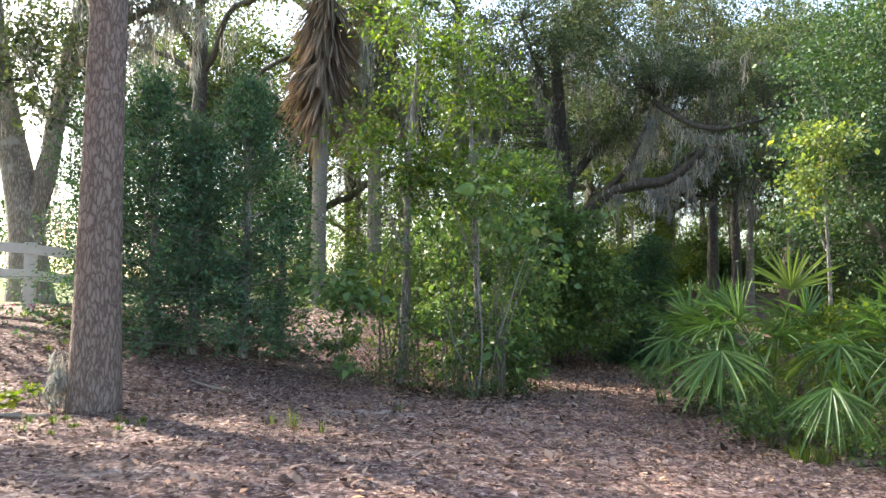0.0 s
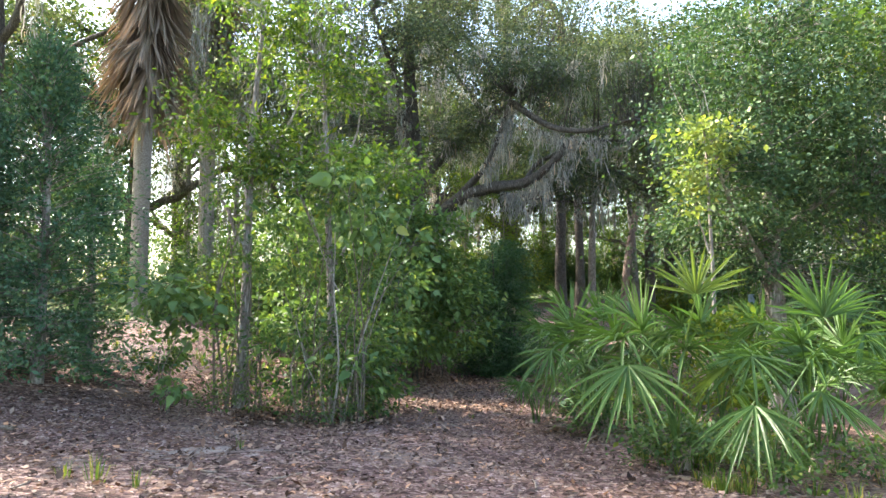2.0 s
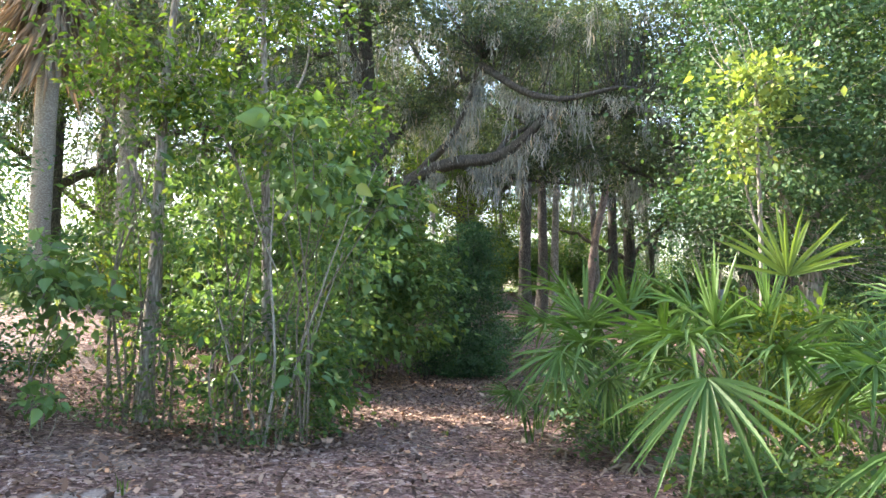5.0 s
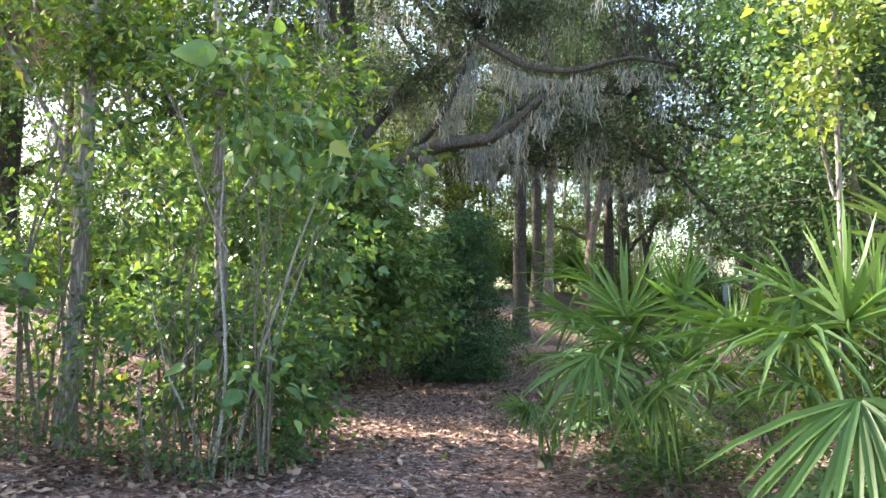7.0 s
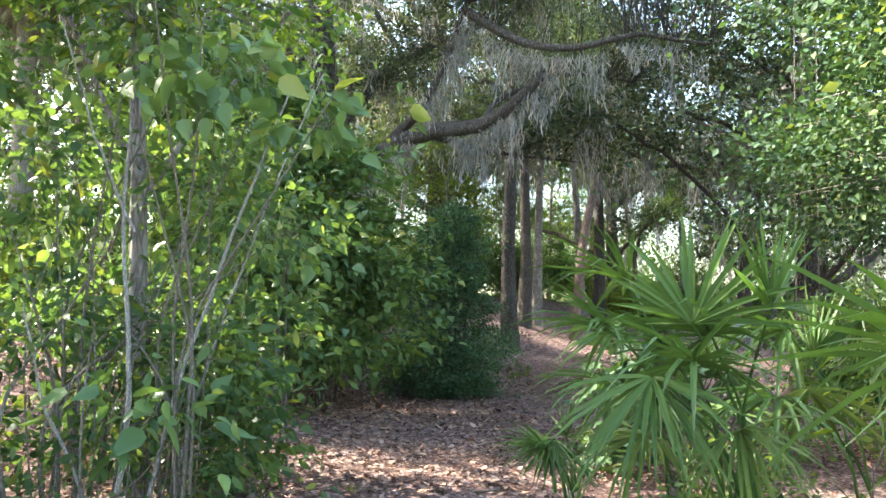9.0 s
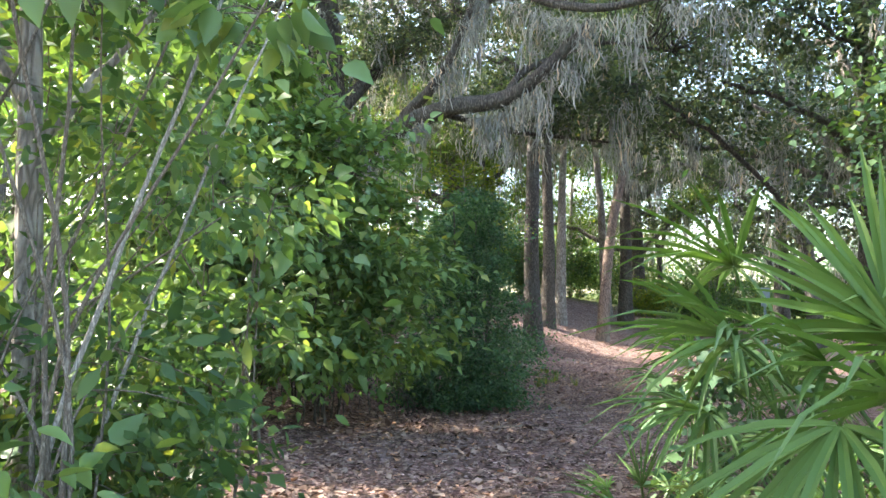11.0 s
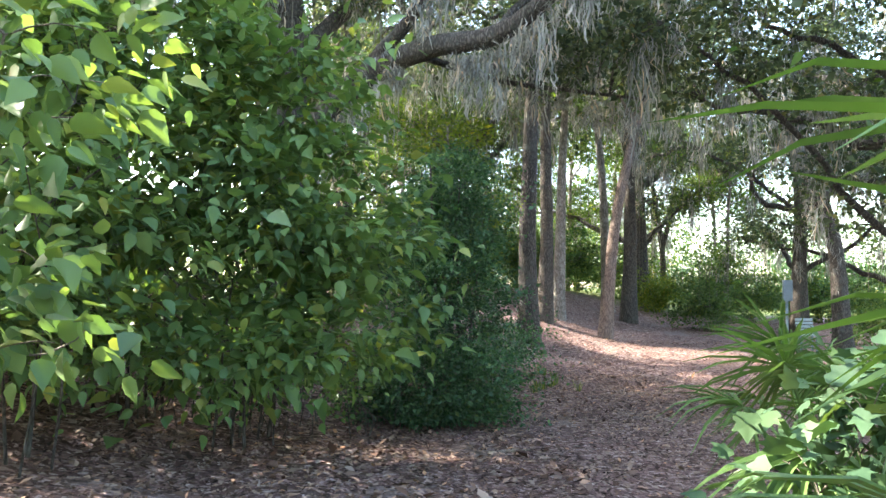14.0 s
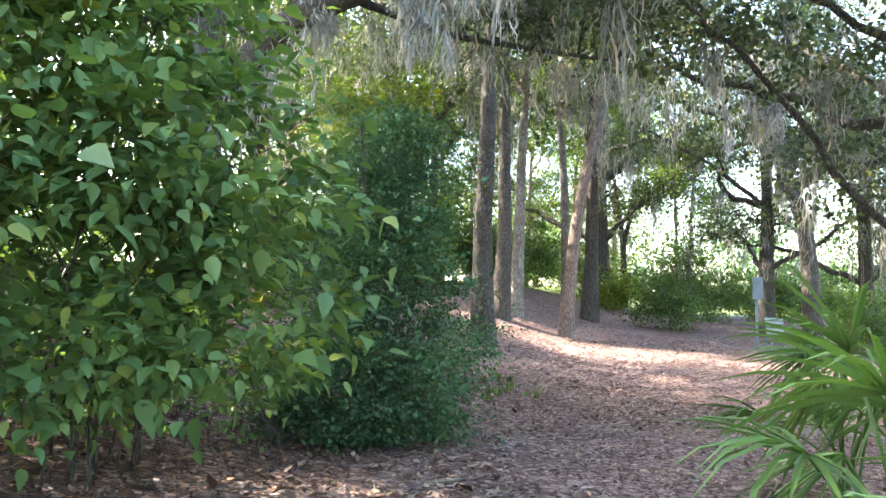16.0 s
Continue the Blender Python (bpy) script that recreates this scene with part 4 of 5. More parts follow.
# the big-leaved shrub and the dark holly past the bend
thicket("broadleaf_shrub", spot(2.75, 20.7), "large shrub with big pale green heart-shaped leaves", 26, 4.4,
        [((-0.7, -0.6, 3.5), (1.5, 1.1, 1.2), 60), ((0.6, -0.6, 3.1), (1.1, 0.9, 1.0), 50), ((-1.2, -0.6, 2.0), (1.3, 1.0, 0.9), 46), ((0.7, -0.8, 2.1), (1.5, 0.8, 0.8), 56), ((1.2, -0.6, 1.1), (1.0, 0.7, 0.6), 30), ((0.0, -0.9, 0.85), (1.5, 0.5, 0.45), 30), ((-1.6, -0.5, 1.0), (0.9, 0.8, 0.6), 24), ((-0.9, -0.5, 4.7), (1.3, 1.1, 0.8), 40)],
        BROAD_LEAF, 1010, 0.115, 38, 0.25, "broad", 0.35, 0.014, foot=0.85, bark=OAK_BARK, flat=0.72)
thicket("broadleaf_shrub", spot(1.0, 19.2), "large shrub with big pale green heart-shaped leaves", 18, 4.0,
        [((0, 0, 3.3), (1.4, 1.2, 1.0), 50), ((0.3, -0.2, 2.1), (1.3, 1.1, 0.9), 46), ((0, -0.3, 1.1), (1.1, 1.0, 0.6), 34)],
        BROAD_LEAF, 1011, 0.115, 34, 0.25, "broad", 0.35, 0.016, foot=1.0, bark=OAK_BARK, flat=0.72)
thicket("holly_shrub", spot(6.0, 22.5), "dense dark green holly bush at the path edge", 7, 3.5,
        [((0.1, 0, 3.2), (0.55, 0.55, 0.55), 60), ((0, 0, 2.5), (0.85, 0.8, 0.75), 90), ((-0.1, 0, 1.6), (1.1, 1.0, 0.85), 140), ((-0.3, -0.3, 0.65), (1.3, 1.0, 0.6), 150), ((-0.4, -0.6, 0.2), (1.1, 0.6, 0.2), 60)],
        HOLLY_LEAF, 1012, 0.048, 100, 0.15, "oval", 0.15, 0.025, foot=0.3, bark=OAK_BARK)
thicket("holly_shrub", spot(8.6, 26.4), "low dark green bush beside a tree trunk", 4, 0.9, [((0, 0, 0.6), (0.8, 0.6, 0.4), 40)], HOLLY_LEAF, 1013, 0.06, 40, 0.16, "oval", 0.1, 0.015, foot=0.2)
thicket("vine_shrub", spot(5.4, 15.05), "sapling tangle with pale lobed leaves by palmettos", 7, 1.6, [((0, 0, 1.2), (0.3, 0.3, 0.25), 10), ((0, 0, 0.7), (0.4, 0.4, 0.4), 16), ((-0.3, -0.3, 0.25), (0.5, 0.5, 0.2), 12)],
        GREEN_LEAF, 1014, 0.115, 10, 0.14, "lobed", 0.2, 0.008, foot=0.3, flat=0.8)
# yellow leaf colour stands in for sun on these vines
thicket("vine_shrub", spot(5.5, 11.9), "sunlit yellow-green leafy vines behind palmettos", 5, 1.8, [((0.3, -0.5, 1.35), (0.5, 0.5, 0.4), 30), ((0.3, -0.5, 0.7), (0.6, 0.6, 0.4), 26)],
        YELLOW_LEAF, 1015, 0.08, 26, 0.16, "oval", 0.2, 0.008, foot=0.3, flat=0.7)
for i, (x, y) in enumerate(((3.95, 9.5), (4.15, 10.2), (4.15, 11.9), (4.5, 12.5), (4.6, 9.9), (4.5, 8.5), (5.1, 9.3), (5.4, 10.3), (4.7, 10.6), (5.9, 8.6), (5.2, 12.6), (5.6, 14.0), (6.4, 11.5), (6.4, 16.2), (7.4, 15.2))):
    thicket("weed_patch", spot(x, y), "low green weeds and seedlings under the palmettos", 4, 0.5, [((0, 0, 0.28), (0.55, 0.55, 0.2), 26)], SHRUB_LEAF, 1020 + i, 0.06, 22, 0.1, "oval", 0.0, 0.005, foot=0.3, flat=0.75, category="weeds", group="weed patches")

for i, (x, y) in enumerate(((0.6, 21.0), (1.5, 20.7), (2.4, 20.9), (3.3, 20.9), (4.2, 21.2), (4.9, 21.7), (-0.4, 20.4), (2.0, 22.0), (3.6, 22.2))):
    thicket("undergrowth", spot(x, y), "twiggy dark green undergrowth with bare stems", 9, 0.9, [((0, 0.1, 0.6), (0.6, 0.4, 0.4), 26)], HOLLY_LEAF if i % 2 else BROAD_LEAF, 1040 + i, 0.065, 20, 0.15, "oval", 0.2, 0.007, foot=0.45, category="shrub", group="undergrowth", bark=OAK_BARK)

# ---- the live oak over the path ----
OX, OY = 4.0, 25.6
OZ = ground_z(OX, OY)


def from_oak(pts):
    return [(x - OX, y - OY, z - OZ) for x, y, z in pts]


tree("live_oak", (OX, OY, OZ), "large live oak with a long mossy limb over the path", "oak tree", [(0, 0, 0), (0.05, 0, 2.2), (0.1, -0.2, 4.2), (-0.3, -0.4, 9.5)], 0.42,
     [(from_oak([(4.1, 25.4, 3.6), (4.5, 24.7, 4.1), (4.86, 24.1, 4.5), (5.1, 23.8, 4.7), (5.65, 23.0, 4.87), (6.1, 22.6, 4.92), (6.4, 22.3, 4.84), (6.65, 22.0, 4.92), (6.95, 21.5, 5.2), (7.5, 20.7, 5.9)]), 0.25),
      (from_oak([(5.05, 23.85, 4.7), (5.2, 23.6, 4.95), (5.46, 23.2, 5.2), (5.72, 22.8, 5.7), (5.85, 22.5, 6.1), (6.2, 22.2, 7.4)]), 0.12),
      (from_oak([(4.1, 25.3, 5.0), (3.3, 24.2, 8.0), (2.4, 23.4, 10.0)]), 0.15),
      (from_oak([(4.1, 25.3, 5.2), (6.0, 26.2, 7.5), (9.0, 26.0, 9.0)]), 0.16),
      (from_oak([(5.6, 23.3, 4.9), (7.2, 23.6, 4.7), (9.4, 23.0, 4.5)]), 0.06),
      (from_oak([(6.2, 22.2, 7.2), (6.9, 21.2, 6.3), (7.53, 20.5, 6.02), (8.22, 20.1, 6.15), (8.69, 19.9, 6.34), (9.28, 19.8, 6.2), (9.9, 19.5, 6.1)]), 0.1), (from_oak([(6.6, 22.2, 5.0), (7.0, 22.6, 5.6), (8.6, 22.4, 6.3), (10.4, 22.8, 6.4)]), 0.07)],
     [((2.4, -3.4, 7.6), (2.2, 1.6, 0.9), 80), ((5.2, -5.2, 7.6), (2.4, 1.8, 1.1), 90), ((-1.0, -2.2, 9.0), (2.4, 1.8, 1.6), 90), ((2.0, -1.0, 9.2), (2.6, 2.0, 1.5), 90),
      ((4.8, 0.2, 8.3), (2.6, 2.0, 1.5), 90), ((4.4, -2.6, 5.0), (1.7, 1.2, 0.7), 50), ((-2.4, -0.4, 6.4), (1.6, 1.4, 1.2), 50), ((1.4, -1.0, 6.4), (1.2, 1.2, 1.0), 40), ((7.0, -2.5, 6.6), (1.6, 1.6, 1.2), 50), ((0.5, -1.5, 11.0), (2.6, 2.0, 1.2), 70), ((4.5, -1.5, 10.6), (2.8, 2.0, 1.2), 70)],
     OAK_LEAF, OAK_BARK, 1100, 0.07, 120, 0.3, moss=150, moss_len=0.55, sides=16, wander=-0.14)

# ---- the tree with the bright crown, on the palmetto side ----
tree("water_oak", spot(8.3, 13.6), "broad leafy tree with bright green crown behind palmettos", "tree", [(0, 0, 0), (-0.1, 0, 2), (-0.3, -0.2, 6.5)], 0.2,
     [([(-0.1, 0, 2.2), (-1.2, -0.8, 3.2), (-2.0, -1.4, 4.0)], 0.06), ([(-0.2, 0, 3), (1.0, -0.4, 4.0), (2.4, -1, 4.6)], 0.07)],
     [((-1.8, -1.2, 4.0), (0.9, 0.9, 0.9), 34), ((-0.8, -0.6, 5.3), (1.9, 1.6, 1.5), 120), ((-0.8, 0, 3.2), (1.5, 1.2, 0.9), 80), ((1.6, -0.6, 4.2), (1.9, 1.6, 1.8), 130), ((0.3, 0, 7.0), (1.9, 1.8, 1.2), 60), ((1.5, -0.5, 2.2), (1.6, 1.2, 0.9), 44)],
     GREEN_LEAF, GREY_BARK, 1200, 0.064, 140, 0.27, twig_r=0.008)
# its tip looks sunlit through a paler leaf colour
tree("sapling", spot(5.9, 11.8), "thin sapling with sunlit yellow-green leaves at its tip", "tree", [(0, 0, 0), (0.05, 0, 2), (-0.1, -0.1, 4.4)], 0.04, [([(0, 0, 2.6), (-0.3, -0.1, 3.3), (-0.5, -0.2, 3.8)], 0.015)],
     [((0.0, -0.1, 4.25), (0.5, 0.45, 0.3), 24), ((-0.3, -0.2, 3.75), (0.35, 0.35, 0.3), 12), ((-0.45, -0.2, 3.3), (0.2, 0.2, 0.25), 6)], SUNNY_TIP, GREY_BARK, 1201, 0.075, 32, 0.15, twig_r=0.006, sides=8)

# ---- far trunks along the path ----
def woodland_tree(seed, height=14.0, r=0.22, low=6.0, wide=3.0, leaf_mat=None, bark=None, moss=60, n=9, per=34, leaf=0.12, name="oak_tree", label="", lean=0.2, count=13):
    rng = np.random.default_rng(seed)
    blobs = [((rng.uniform(-1, 1) * wide, rng.uniform(-1, 1) * wide, rng.uniform(low, height)), (1.5, 1.5, 0.9), count) for _ in range(n)]
    line = [(rng.normal() * 0.05 + lean * z / height, 0, z) for z in np.linspace(0, height * 0.9, 6)]
    limbs = limbs_to([p for p in line if p[2] > low * 0.4], [b[0] for b in blobs], r * 0.35, rng)
    return tree(name, (0, 0, -300), label, "tree", line, r, limbs, blobs, leaf_mat or OAK_LEAF, bark or GREY_BARK, seed, leaf, per, 0.38, moss=moss, moss_len=0.7, wander=0.5, r1=0.35, flare=1.45)


def plant(ob, spots, group):
    """Stands a tree at the first place and copies of it at the others: (x, y, turn, size)."""
    ob["group"] = group
    for i, (x, y, turn, size) in enumerate(spots):
        m = pose(x, y, ground_z(x, y), 0, 0, turn)
        if i == 0:
            ob.matrix_basis, ob.scale = m, (size,) * 3
        else:
            c = copy_thing(ob, m)
            c.scale = (size,) * 3


T1 = woodland_tree(2001, 14, 0.24, 7.0, 2.6, OAK_LEAF, OAK_BARK, 30, 11, 90, 0.095, count=14, label="tall straight dark-barked tree with hanging moss")
plant(T1, [(10.6, 30.0, 0, 1.0), (13.0, 34.0, 130, 0.95), (18.4, 38.0, 200, 1.15)], "tall trees along the path")
T2 = woodland_tree(2002, 13, 0.2, 7.0, 2.4, BRIGHT_LEAF, GREY_BARK, 16, 11, 90, 0.095, count=14, label="slender pale-barked tree on the slope by the path", lean=0.9)
plant(T2, [(14.0, 35.2, 40, 1.0), (19.0, 40.5, 160, 1.1)], "slender trees along the path")
T3 = woodland_tree(2003, 12, 0.3, 3.6, 4.2, OAK_LEAF, OAK_BARK, 50, 17, 100, 0.102, count=16, label="spreading oak hung with grey moss in the woodland")
# (-8.3, 26.5) and (-10.8, 11.8) are added for shade; the last three stand unseen
plant(T3, [(24.0, 35.5, 20, 1.0), (8.0, 41.0, 140, 1.05), (15.5, 17.5, 250, 0.95), (8, 49, 250, 1.35), (11.6, 40, 90, 1.7), (24, 46, 90, 1.35), (-5, 43, 190, 1.15), (-6.0, 36.0, 300, 1.5), (0.5, 30.5, 33, 1.15), (26, 33.0, 77, 0.9), (-8.3, 26.5, 210, 1.2), (14.6, 22.3, 320, 1.0), (-10.8, 11.8, 120, 1.0), (-12, 4, 66, 1.0), (-8, -16, 10, 1.0), (16, 5, 10, 1.0)], "spreading oaks")
T4 = woodland_tree(2004, 9, 0.13, 1.6, 2.4, BRIGHT_LEAF, GREY_BARK, 8, 14, 84, 0.097, count=16, label="leafy bright green understorey tree in the woodland")
plant(T4, [(9.5, 38.5, 0, 0.72), (12.8, 42.5, 50, 0.75), (18, 48, 100, 0.75), (23, 51, 150, 0.7), (-9, 36, 15, 1.3), (5, 47, 300, 1.4), (12, 52, 250, 1.5), (30, 54, 210, 1.4), (36, 40, 170, 1.3), (34, 31, 33, 1.2), (28, 26, 77, 1.1), (20, 20.5, 5, 1.1), (-11.0, 33.0, 60, 1.0), (-1.5, 29.0, 120, 1.0), (12.5, 15.5, 200, 1.0), (27.5, 44, 300, 1.0), (10.5, 45, 45, 1.1), (-4, 37, 90, 1.2), (11.5, 10.5, 130, 1.0), (22, 50, 10, 1.2), (16, 47, 70, 1.2), (19, 56, 70, 1.4), (26.5, 53, 20, 1.3), (30, 48, 111, 1.0), (8, 50, 10, 1.4)], "understorey trees")

# the crooked oak past the bench, the leaning tree and the forked tree
def from_foot(x, y, pts):
    z0 = ground_z(x, y)
    return [(a - x, b - y, c - z0) for a, b, c in pts]


tree("live_oak", spot(-9.3, 17.6), "pale forked oak hung with moss behind the fence", "oak tree", [(0, 0, 0), (-0.1, 0, 1.2), (-0.2, 0, 2.2), (-0.9, 0.1, 4.6), (-1.4, 0.1, 8.0)], 0.42,
     [([(-0.15, 0, 1.6), (0.35, 0, 3.2), (0.5, 0, 5.0), (1.2, -0.2, 8.0)], 0.27), ([(0.5, 0, 5.0), (1.8, -0.4, 6.2), (3.6, -0.8, 6.9)], 0.14), ([(-0.9, 0, 4.6), (-2.2, -0.8, 5.6), (-3.6, -1.4, 6.2)], 0.14)],
     [((0.5, -0.4, 5.9), (1.8, 1.4, 0.7), 30), ((3.0, -0.8, 6.9), (1.6, 1.3, 0.7), 34), ((-2.6, -1.0, 6.2), (1.8, 1.4, 0.9), 34), ((1.4, -0.4, 8.6), (2.2, 1.6, 1.1), 44), ((-1.6, 0, 8.8), (2.2, 1.6, 1.2), 40), ((0.6, -0.2, 10.4), (2.2, 1.8, 1.0), 36)],
     OAK_LEAF, GREY_BARK, 1403, 0.085, 90, 0.33, moss=90, moss_len=1.0, r1=0.5)
KX, KY = 21.5, 31.0
tree("crooked_oak", spot(KX, KY), "crooked mossy oak with twisting low limbs", "oak tree", from_foot(KX, KY, [(21.5, 31, ground_z(KX, KY)), (21.38, 31, 2.0), (21.24, 31, 3.24), (20.85, 31, 4.3)]), 0.27,
     [(from_foot(KX, KY, [(20.95, 31, 4.2), (20.5, 31, 4.45), (20.13, 31, 4.71), (20.35, 31, 5.05), (20.3, 31, 5.5), (20.05, 31, 6.1), (19.92, 30.9, 6.8), (20.34, 30.8, 8.0), (20.2, 30.5, 9.4)]), 0.17),
      (from_foot(KX, KY, [(20.8, 31, 4.4), (21.1, 30.9, 5.0), (21.73, 30.8, 5.26), (22.84, 30.7, 5.18), (24.2, 30.6, 4.7), (25.6, 30.4, 5.4)]), 0.16),
      (from_foot(KX, KY, [(20.2, 31, 5.7), (19.3, 30.4, 7.0), (18.4, 30, 7.6)]), 0.08), (from_foot(KX, KY, [(21.73, 30.8, 5.26), (22.2, 31, 6.6), (23.4, 31, 7.8)]), 0.09)],
     [((-1.4, -0.4, 8.6), (1.8, 1.5, 1.2), 50), ((1.2, 0, 8.0), (2.0, 1.5, 1.3), 50), ((3.4, -0.4, 6.2), (1.5, 1.3, 0.9), 30), ((-3.0, -0.8, 7.0), (1.3, 1.2, 0.8), 24), ((0.5, -0.2, 10.0), (2.2, 1.8, 1.0), 40)],
     OAK_LEAF, OAK_BARK, 1400, 0.085, 90, 0.33, moss=110, moss_len=0.7, r1=0.7, wander=0.2)
# sunlight on this tree is put into its yellow leaf colour
tree("sapling", spot(6.9, 25.2), "small sunlit yellow-green tree behind the holly", "tree", [(0, 0, 0), (0.05, 0, 2), (-0.1, -0.1, 4.4)], 0.06, [([(0, 0, 2.0), (0.5, 0.1, 3.0), (0.8, 0.2, 3.8)], 0.02)],
     [((0, 0, 4.0), (0.9, 0.8, 0.6), 36), ((0.4, 0.2, 3.0), (0.9, 0.8, 0.6), 30), ((-0.3, 0, 2.2), (0.8, 0.7, 0.6), 24)], YELLOW_LEAF, GREY_BARK, 1404, 0.085, 40, 0.2, "slim", twig_r=0.006, sides=8)
tree("leaning_tree", spot(14.6, 33.2), "slender reddish-barked tree leaning over the path", "tree", [(0, 0, 0), (0.25, 0, 3.0), (0.56, 0, 4.7), (1.05, 0, 6.4), (1.7, 0.2, 9.5)], 0.2,
     [([(1.1, 0, 6.4), (0.6, 0.4, 8.0), (0.0, 0.6, 9.2)], 0.07)], [((1.2, 0, 9.0), (1.8, 1.6, 1.2), 40), ((2.4, 0.2, 8.0), (1.2, 1.2, 0.8), 24)], OAK_LEAF, PINE_BARK, 1401, 0.09, 80, 0.35, moss=40, moss_len=0.7, r1=0.55)
tree("forked_tree", spot(28.0, 50.0), "dark slim tree forking low at the field edge", "tree", [(0, 0, 0), (-0.05, 0, 2.0), (-0.1, 0, 3.6), (-0.5, 0, 5.6), (-1.0, 0, 8.5)], 0.2,
     [([(-0.1, 0, 3.4), (0.4, 0, 5.0), (0.7, 0, 7.0), (1.3, 0.2, 9.0)], 0.14)], [((-1.0, 0, 9.4), (2.0, 1.8, 1.3), 40), ((1.4, 0, 9.2), (1.8, 1.8, 1.3), 40)], OAK_LEAF, OAK_BARK, 1402, 0.11, 80, 0.4, moss=40, moss_len=0.9, r1=0.5)

# low bushes in the background
B1 = thicket("background_shrub", (0, 0, -300), "rounded green shrub in the woodland undergrowth", 6, 1.8, [((0, 0, 1.2), (1.3, 1.3, 0.7), 44), ((0.2, 0, 0.6), (1.5, 1.4, 0.5), 40)], SHRUB_LEAF, 2101, 0.075, 90, 0.22, "oval", 0.1, 0.02, foot=0.0)
plant(B1, [(20.5, 36.5, 0, 1.0), (-2.2, 27.5, 30, 1.1), (0.5, 25.0, 70, 1.1), (7.5, 33.0, 110, 1.2), (26, 40, 150, 1.2), (16.5, 42.5, 190, 1.2), (16.5, 21.0, 230, 1.1), (9.5, 15.5, 270, 1.1), (21.5, 24.0, 310, 1.0), (23.5, 31.0, 350, 1.0), (5.5, 29.5, 20, 1.2), (-8.5, 31, 60, 1.3), (29, 36, 100, 1.3), (23, 27, 140, 0.9), (16, 44, 10, 1.6), (20, 46.5, 50, 1.7), (24, 48.5, 90, 1.6), (13, 42, 130, 1.5), (28, 45.5, 170, 1.6), (31, 41, 210, 1.5), (1.6, 23.4, 15, 1.0), (-0.5, 22.4, 75, 1.0), (3.6, 24.4, 145, 0.9), (-2.5, 24.8, 145, 0.9)], "background shrubs")
# shrubs tinted yellow to look sunlit
B2 = thicket("background_shrub", (0, 0, -300), "sunlit yellow-green shrub in the woodland undergrowth", 6, 1.6, [((0, 0, 1.0), (1.1, 1.1, 0.7), 40), ((0.2, 0, 0.5), (1.3, 1.2, 0.4), 30)], YELLOW_LEAF, 2102, 0.075, 85, 0.22, "oval", 0.1, 0.02, foot=0.0)
plant(B2, [(22.5, 43.0, 0, 1.2), (-1.8, 22.6, 30, 0.8), (8.6, 37.0, 70, 1.5), (30.5, 42, 110, 1.3), (11.4, 38.5, 200, 1.4), (-5.5, 29.5, 20, 1.0), (26.5, 49, 20, 1.4)], "background shrubs")


# the edge of the woods beyond
def build_far_woods():
    rng = np.random.default_rng(77)
    b = Bunch()
    for i in range(150):
        a = rng.uniform(-0.75, 1.15)
        d = rng.uniform(58, 92)
        x, y = 4 + d * math.sin(a), 10 + d * math.cos(a)
        z0, hgt, wide = ground_z(x, y), rng.uniform(3, 12), rng.uniform(1.6, 4)
        n = 30
        u = unit(rng.normal(size=(n, 3))) * rng.random((n, 1)) ** 0.4
        cl = np.array([x, y, z0 + hgt * 0.5]) + u * np.array([wide, wide, hgt * 0.5])
        b.add(*crown_leaves(cl, np.repeat([[x, y, z0 + hgt * 0.4]], n, 0), 22, 0.7, 0.28, rng))
    tagged(part("far_woods", b, GREEN_LEAF), "distant sunlit green edge of woodland beyond the field", "woods", kind="stuff")


build_far_woods()


# ---- the post and bench by the path ----
def box_part(name, size, centre, mat, parent, label="", rx=0.0, bevel=0.006):
    bm = bmesh.new()
    bmesh.ops.create_cube(bm, size=1)
    bmesh.ops.scale(bm, vec=size, verts=bm.verts)
    bmesh.ops.bevel(bm, geom=bm.edges[:], offset=bevel, segments=2, affect="EDGES")
    bmesh.ops.transform(bm, matrix=pose(*centre, rx), verts=bm.verts)
    return part(name, bm, mat, parent, label)


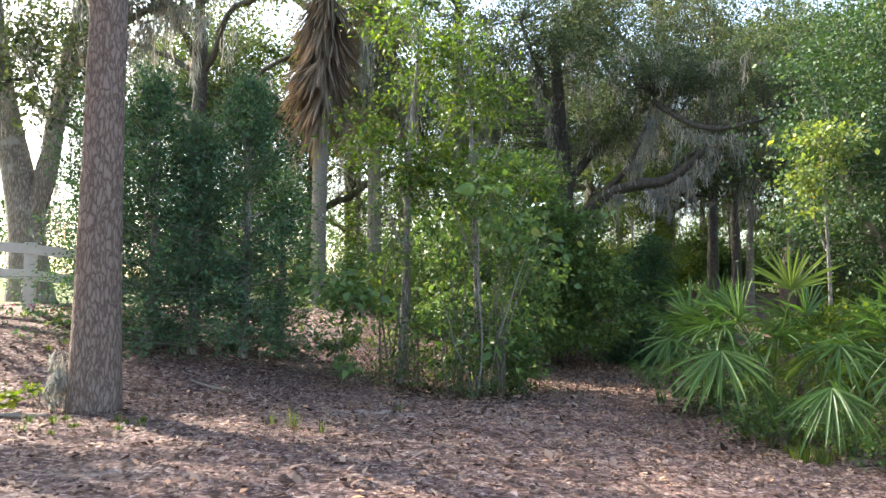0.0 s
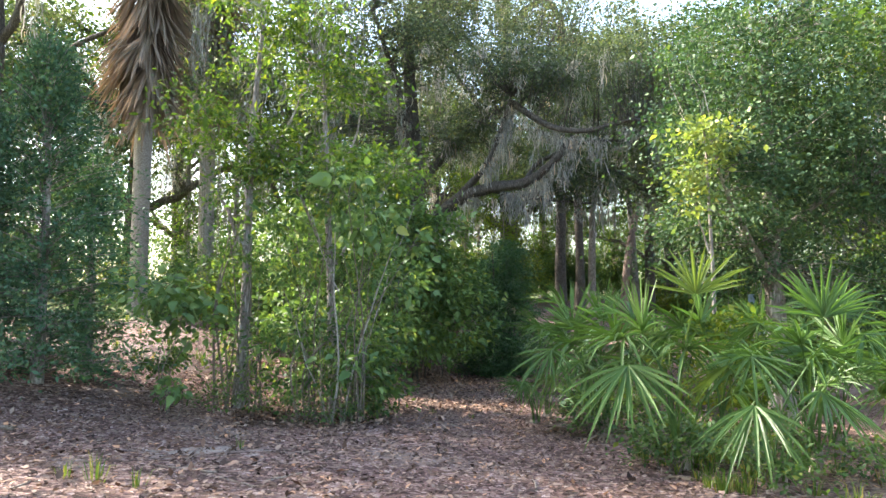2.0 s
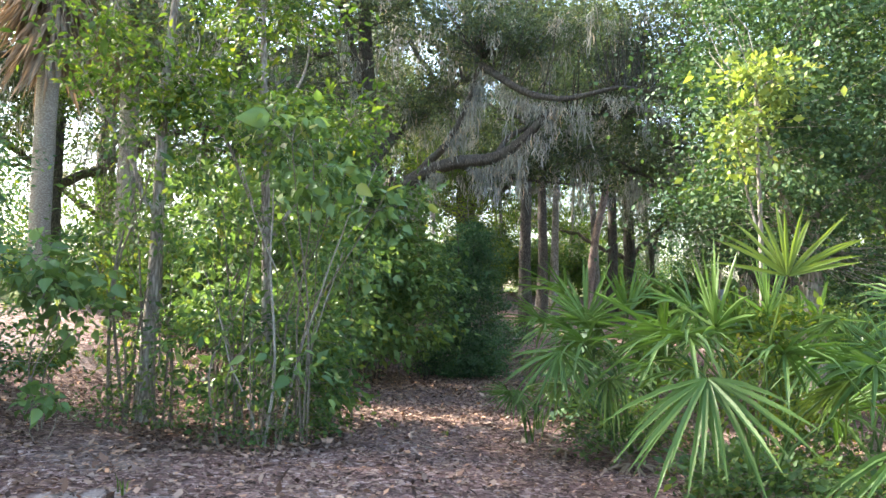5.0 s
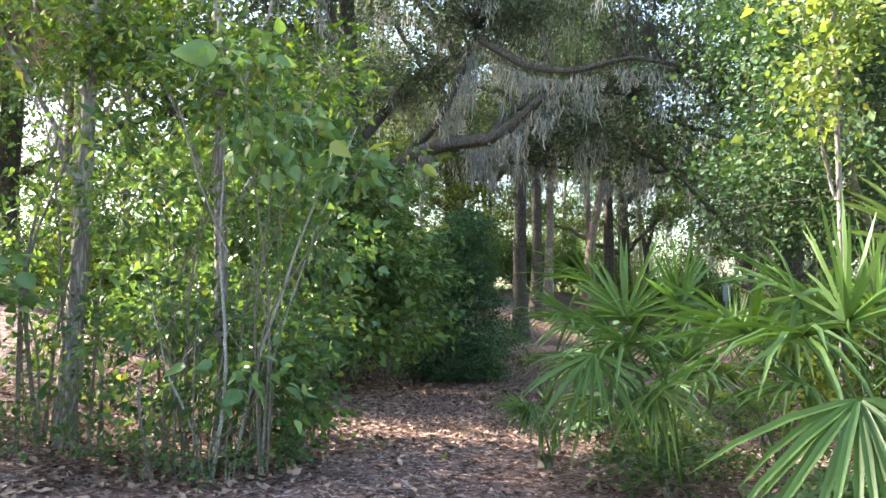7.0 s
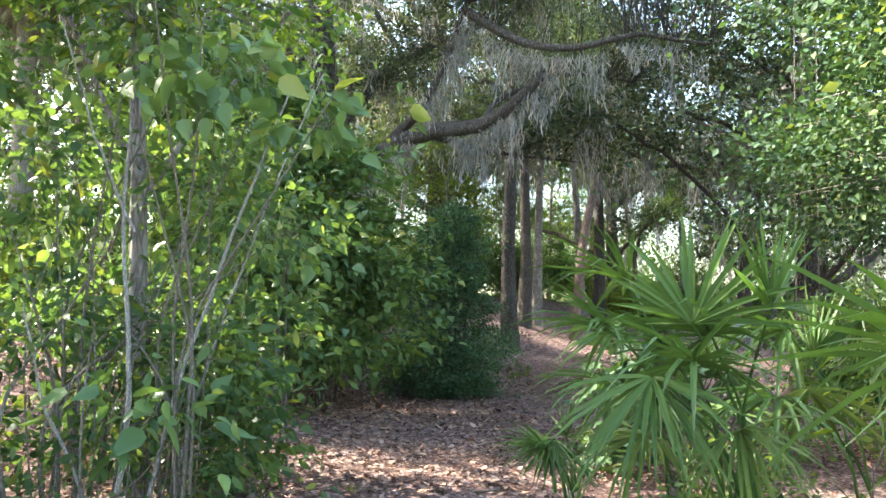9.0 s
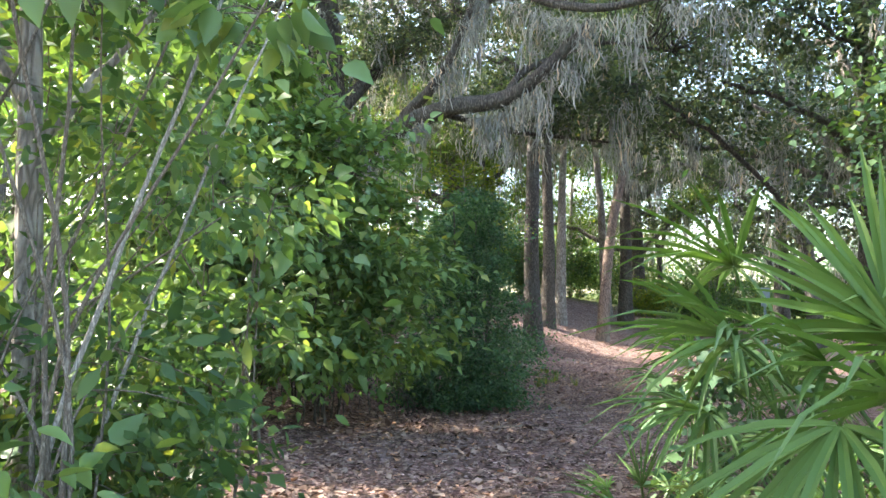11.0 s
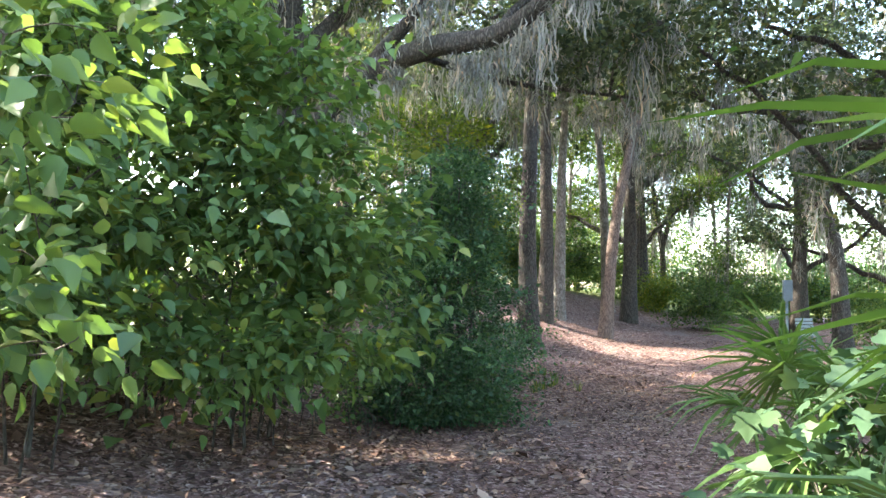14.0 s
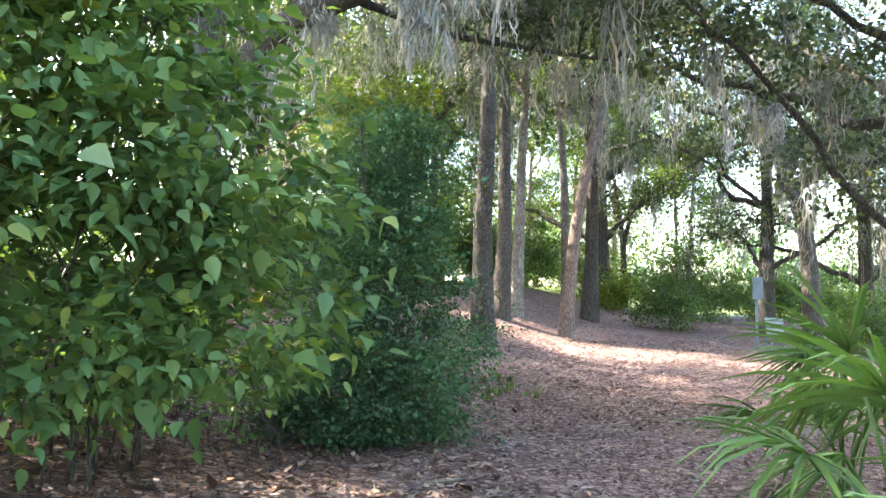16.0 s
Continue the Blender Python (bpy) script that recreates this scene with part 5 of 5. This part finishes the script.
def build_post():
    x, y = 19.5, 31.1
    root = thing("sign_post", spot(x, y), "grey-blue metal post with a small box on top", "post", turn=-30)
    box_part("pole", (0.07, 0.07, 2.0), (0, 0, 0.95), GREY_PAINT, root)
    box_part("box", (0.26, 0.16, 0.62), (0.02, 0, 1.75), GREY_PAINT, root, "upright grey-blue box")


def build_bench():
    x, y = 20.0, 31.0
    root = thing("bench", spot(x, y), "pale slatted bench with grey frame beside the path", "bench", turn=-25)
    for i in range(5):
        box_part("back_slat", (0.5, 0.03, 0.075), (0, -0.2 + 0.04 * i, 0.5 + 0.1 * i), PALE_SLAT, root)
    for i in range(4):
        box_part("seat_slat", (0.5, 0.085, 0.03), (0, -0.2 - 0.1 * i, 0.45), PALE_SLAT, root)
    for sx in (-0.22, 0.22):
        for yy, h in ((-0.48, 0.44), (-0.1, 0.44)):
            box_part("leg", (0.05, 0.05, h + 0.1), (sx, yy, h / 2 - 0.06), GREY_PAINT, root)


build_post()
build_bench()


# ---- small things on the bank ----
thicket("weed", spot(-4.85, 9.35), "small bright yellow-green weed beside the pine", 3, 0.5, [((0, 0, 0.3), (0.12, 0.1, 0.1), 6)], YELLOW_LEAF, 1301, 0.05, 9, 0.05, "lobed", 0.1, 0.006, foot=0.06, flat=0.7, category="weed")
thicket("weed", spot(-5.05, 9.2), "small bright yellow-green weed beside the pine", 2, 0.25, [((0, 0, 0.2), (0.15, 0.12, 0.08), 5)], YELLOW_LEAF, 1302, 0.07, 10, 0.06, "lobed", 0.1, 0.005, foot=0.05, flat=0.7, category="weed")
for i in range(5):
    fx, fy = -7.9 + 0.42 * i, 14.2 + 0.1 * (i % 3)
    rng_f = np.random.default_rng(1310 + i)
    root = thing("flowering_plant", spot(fx, fy), "small plant with pink flowers below the fence", "flower", "pink flowers")
    part("foliage", Bunch().add(*leaves(rng_f.normal(size=(40, 3)) * np.array([0.08, 0.08, 0.04]) + np.array([0, 0, 0.09]), 0.06, rng_f)), SHRUB_LEAF, root)
    tagged(part("blossom", Bunch().add(*leaves(rng_f.normal(size=(16, 3)) * np.array([0.08, 0.08, 0.03]) + np.array([0, 0, 0.2]), 0.045, rng_f)), FLOWER, root, "pink petals"), kind="stuff")
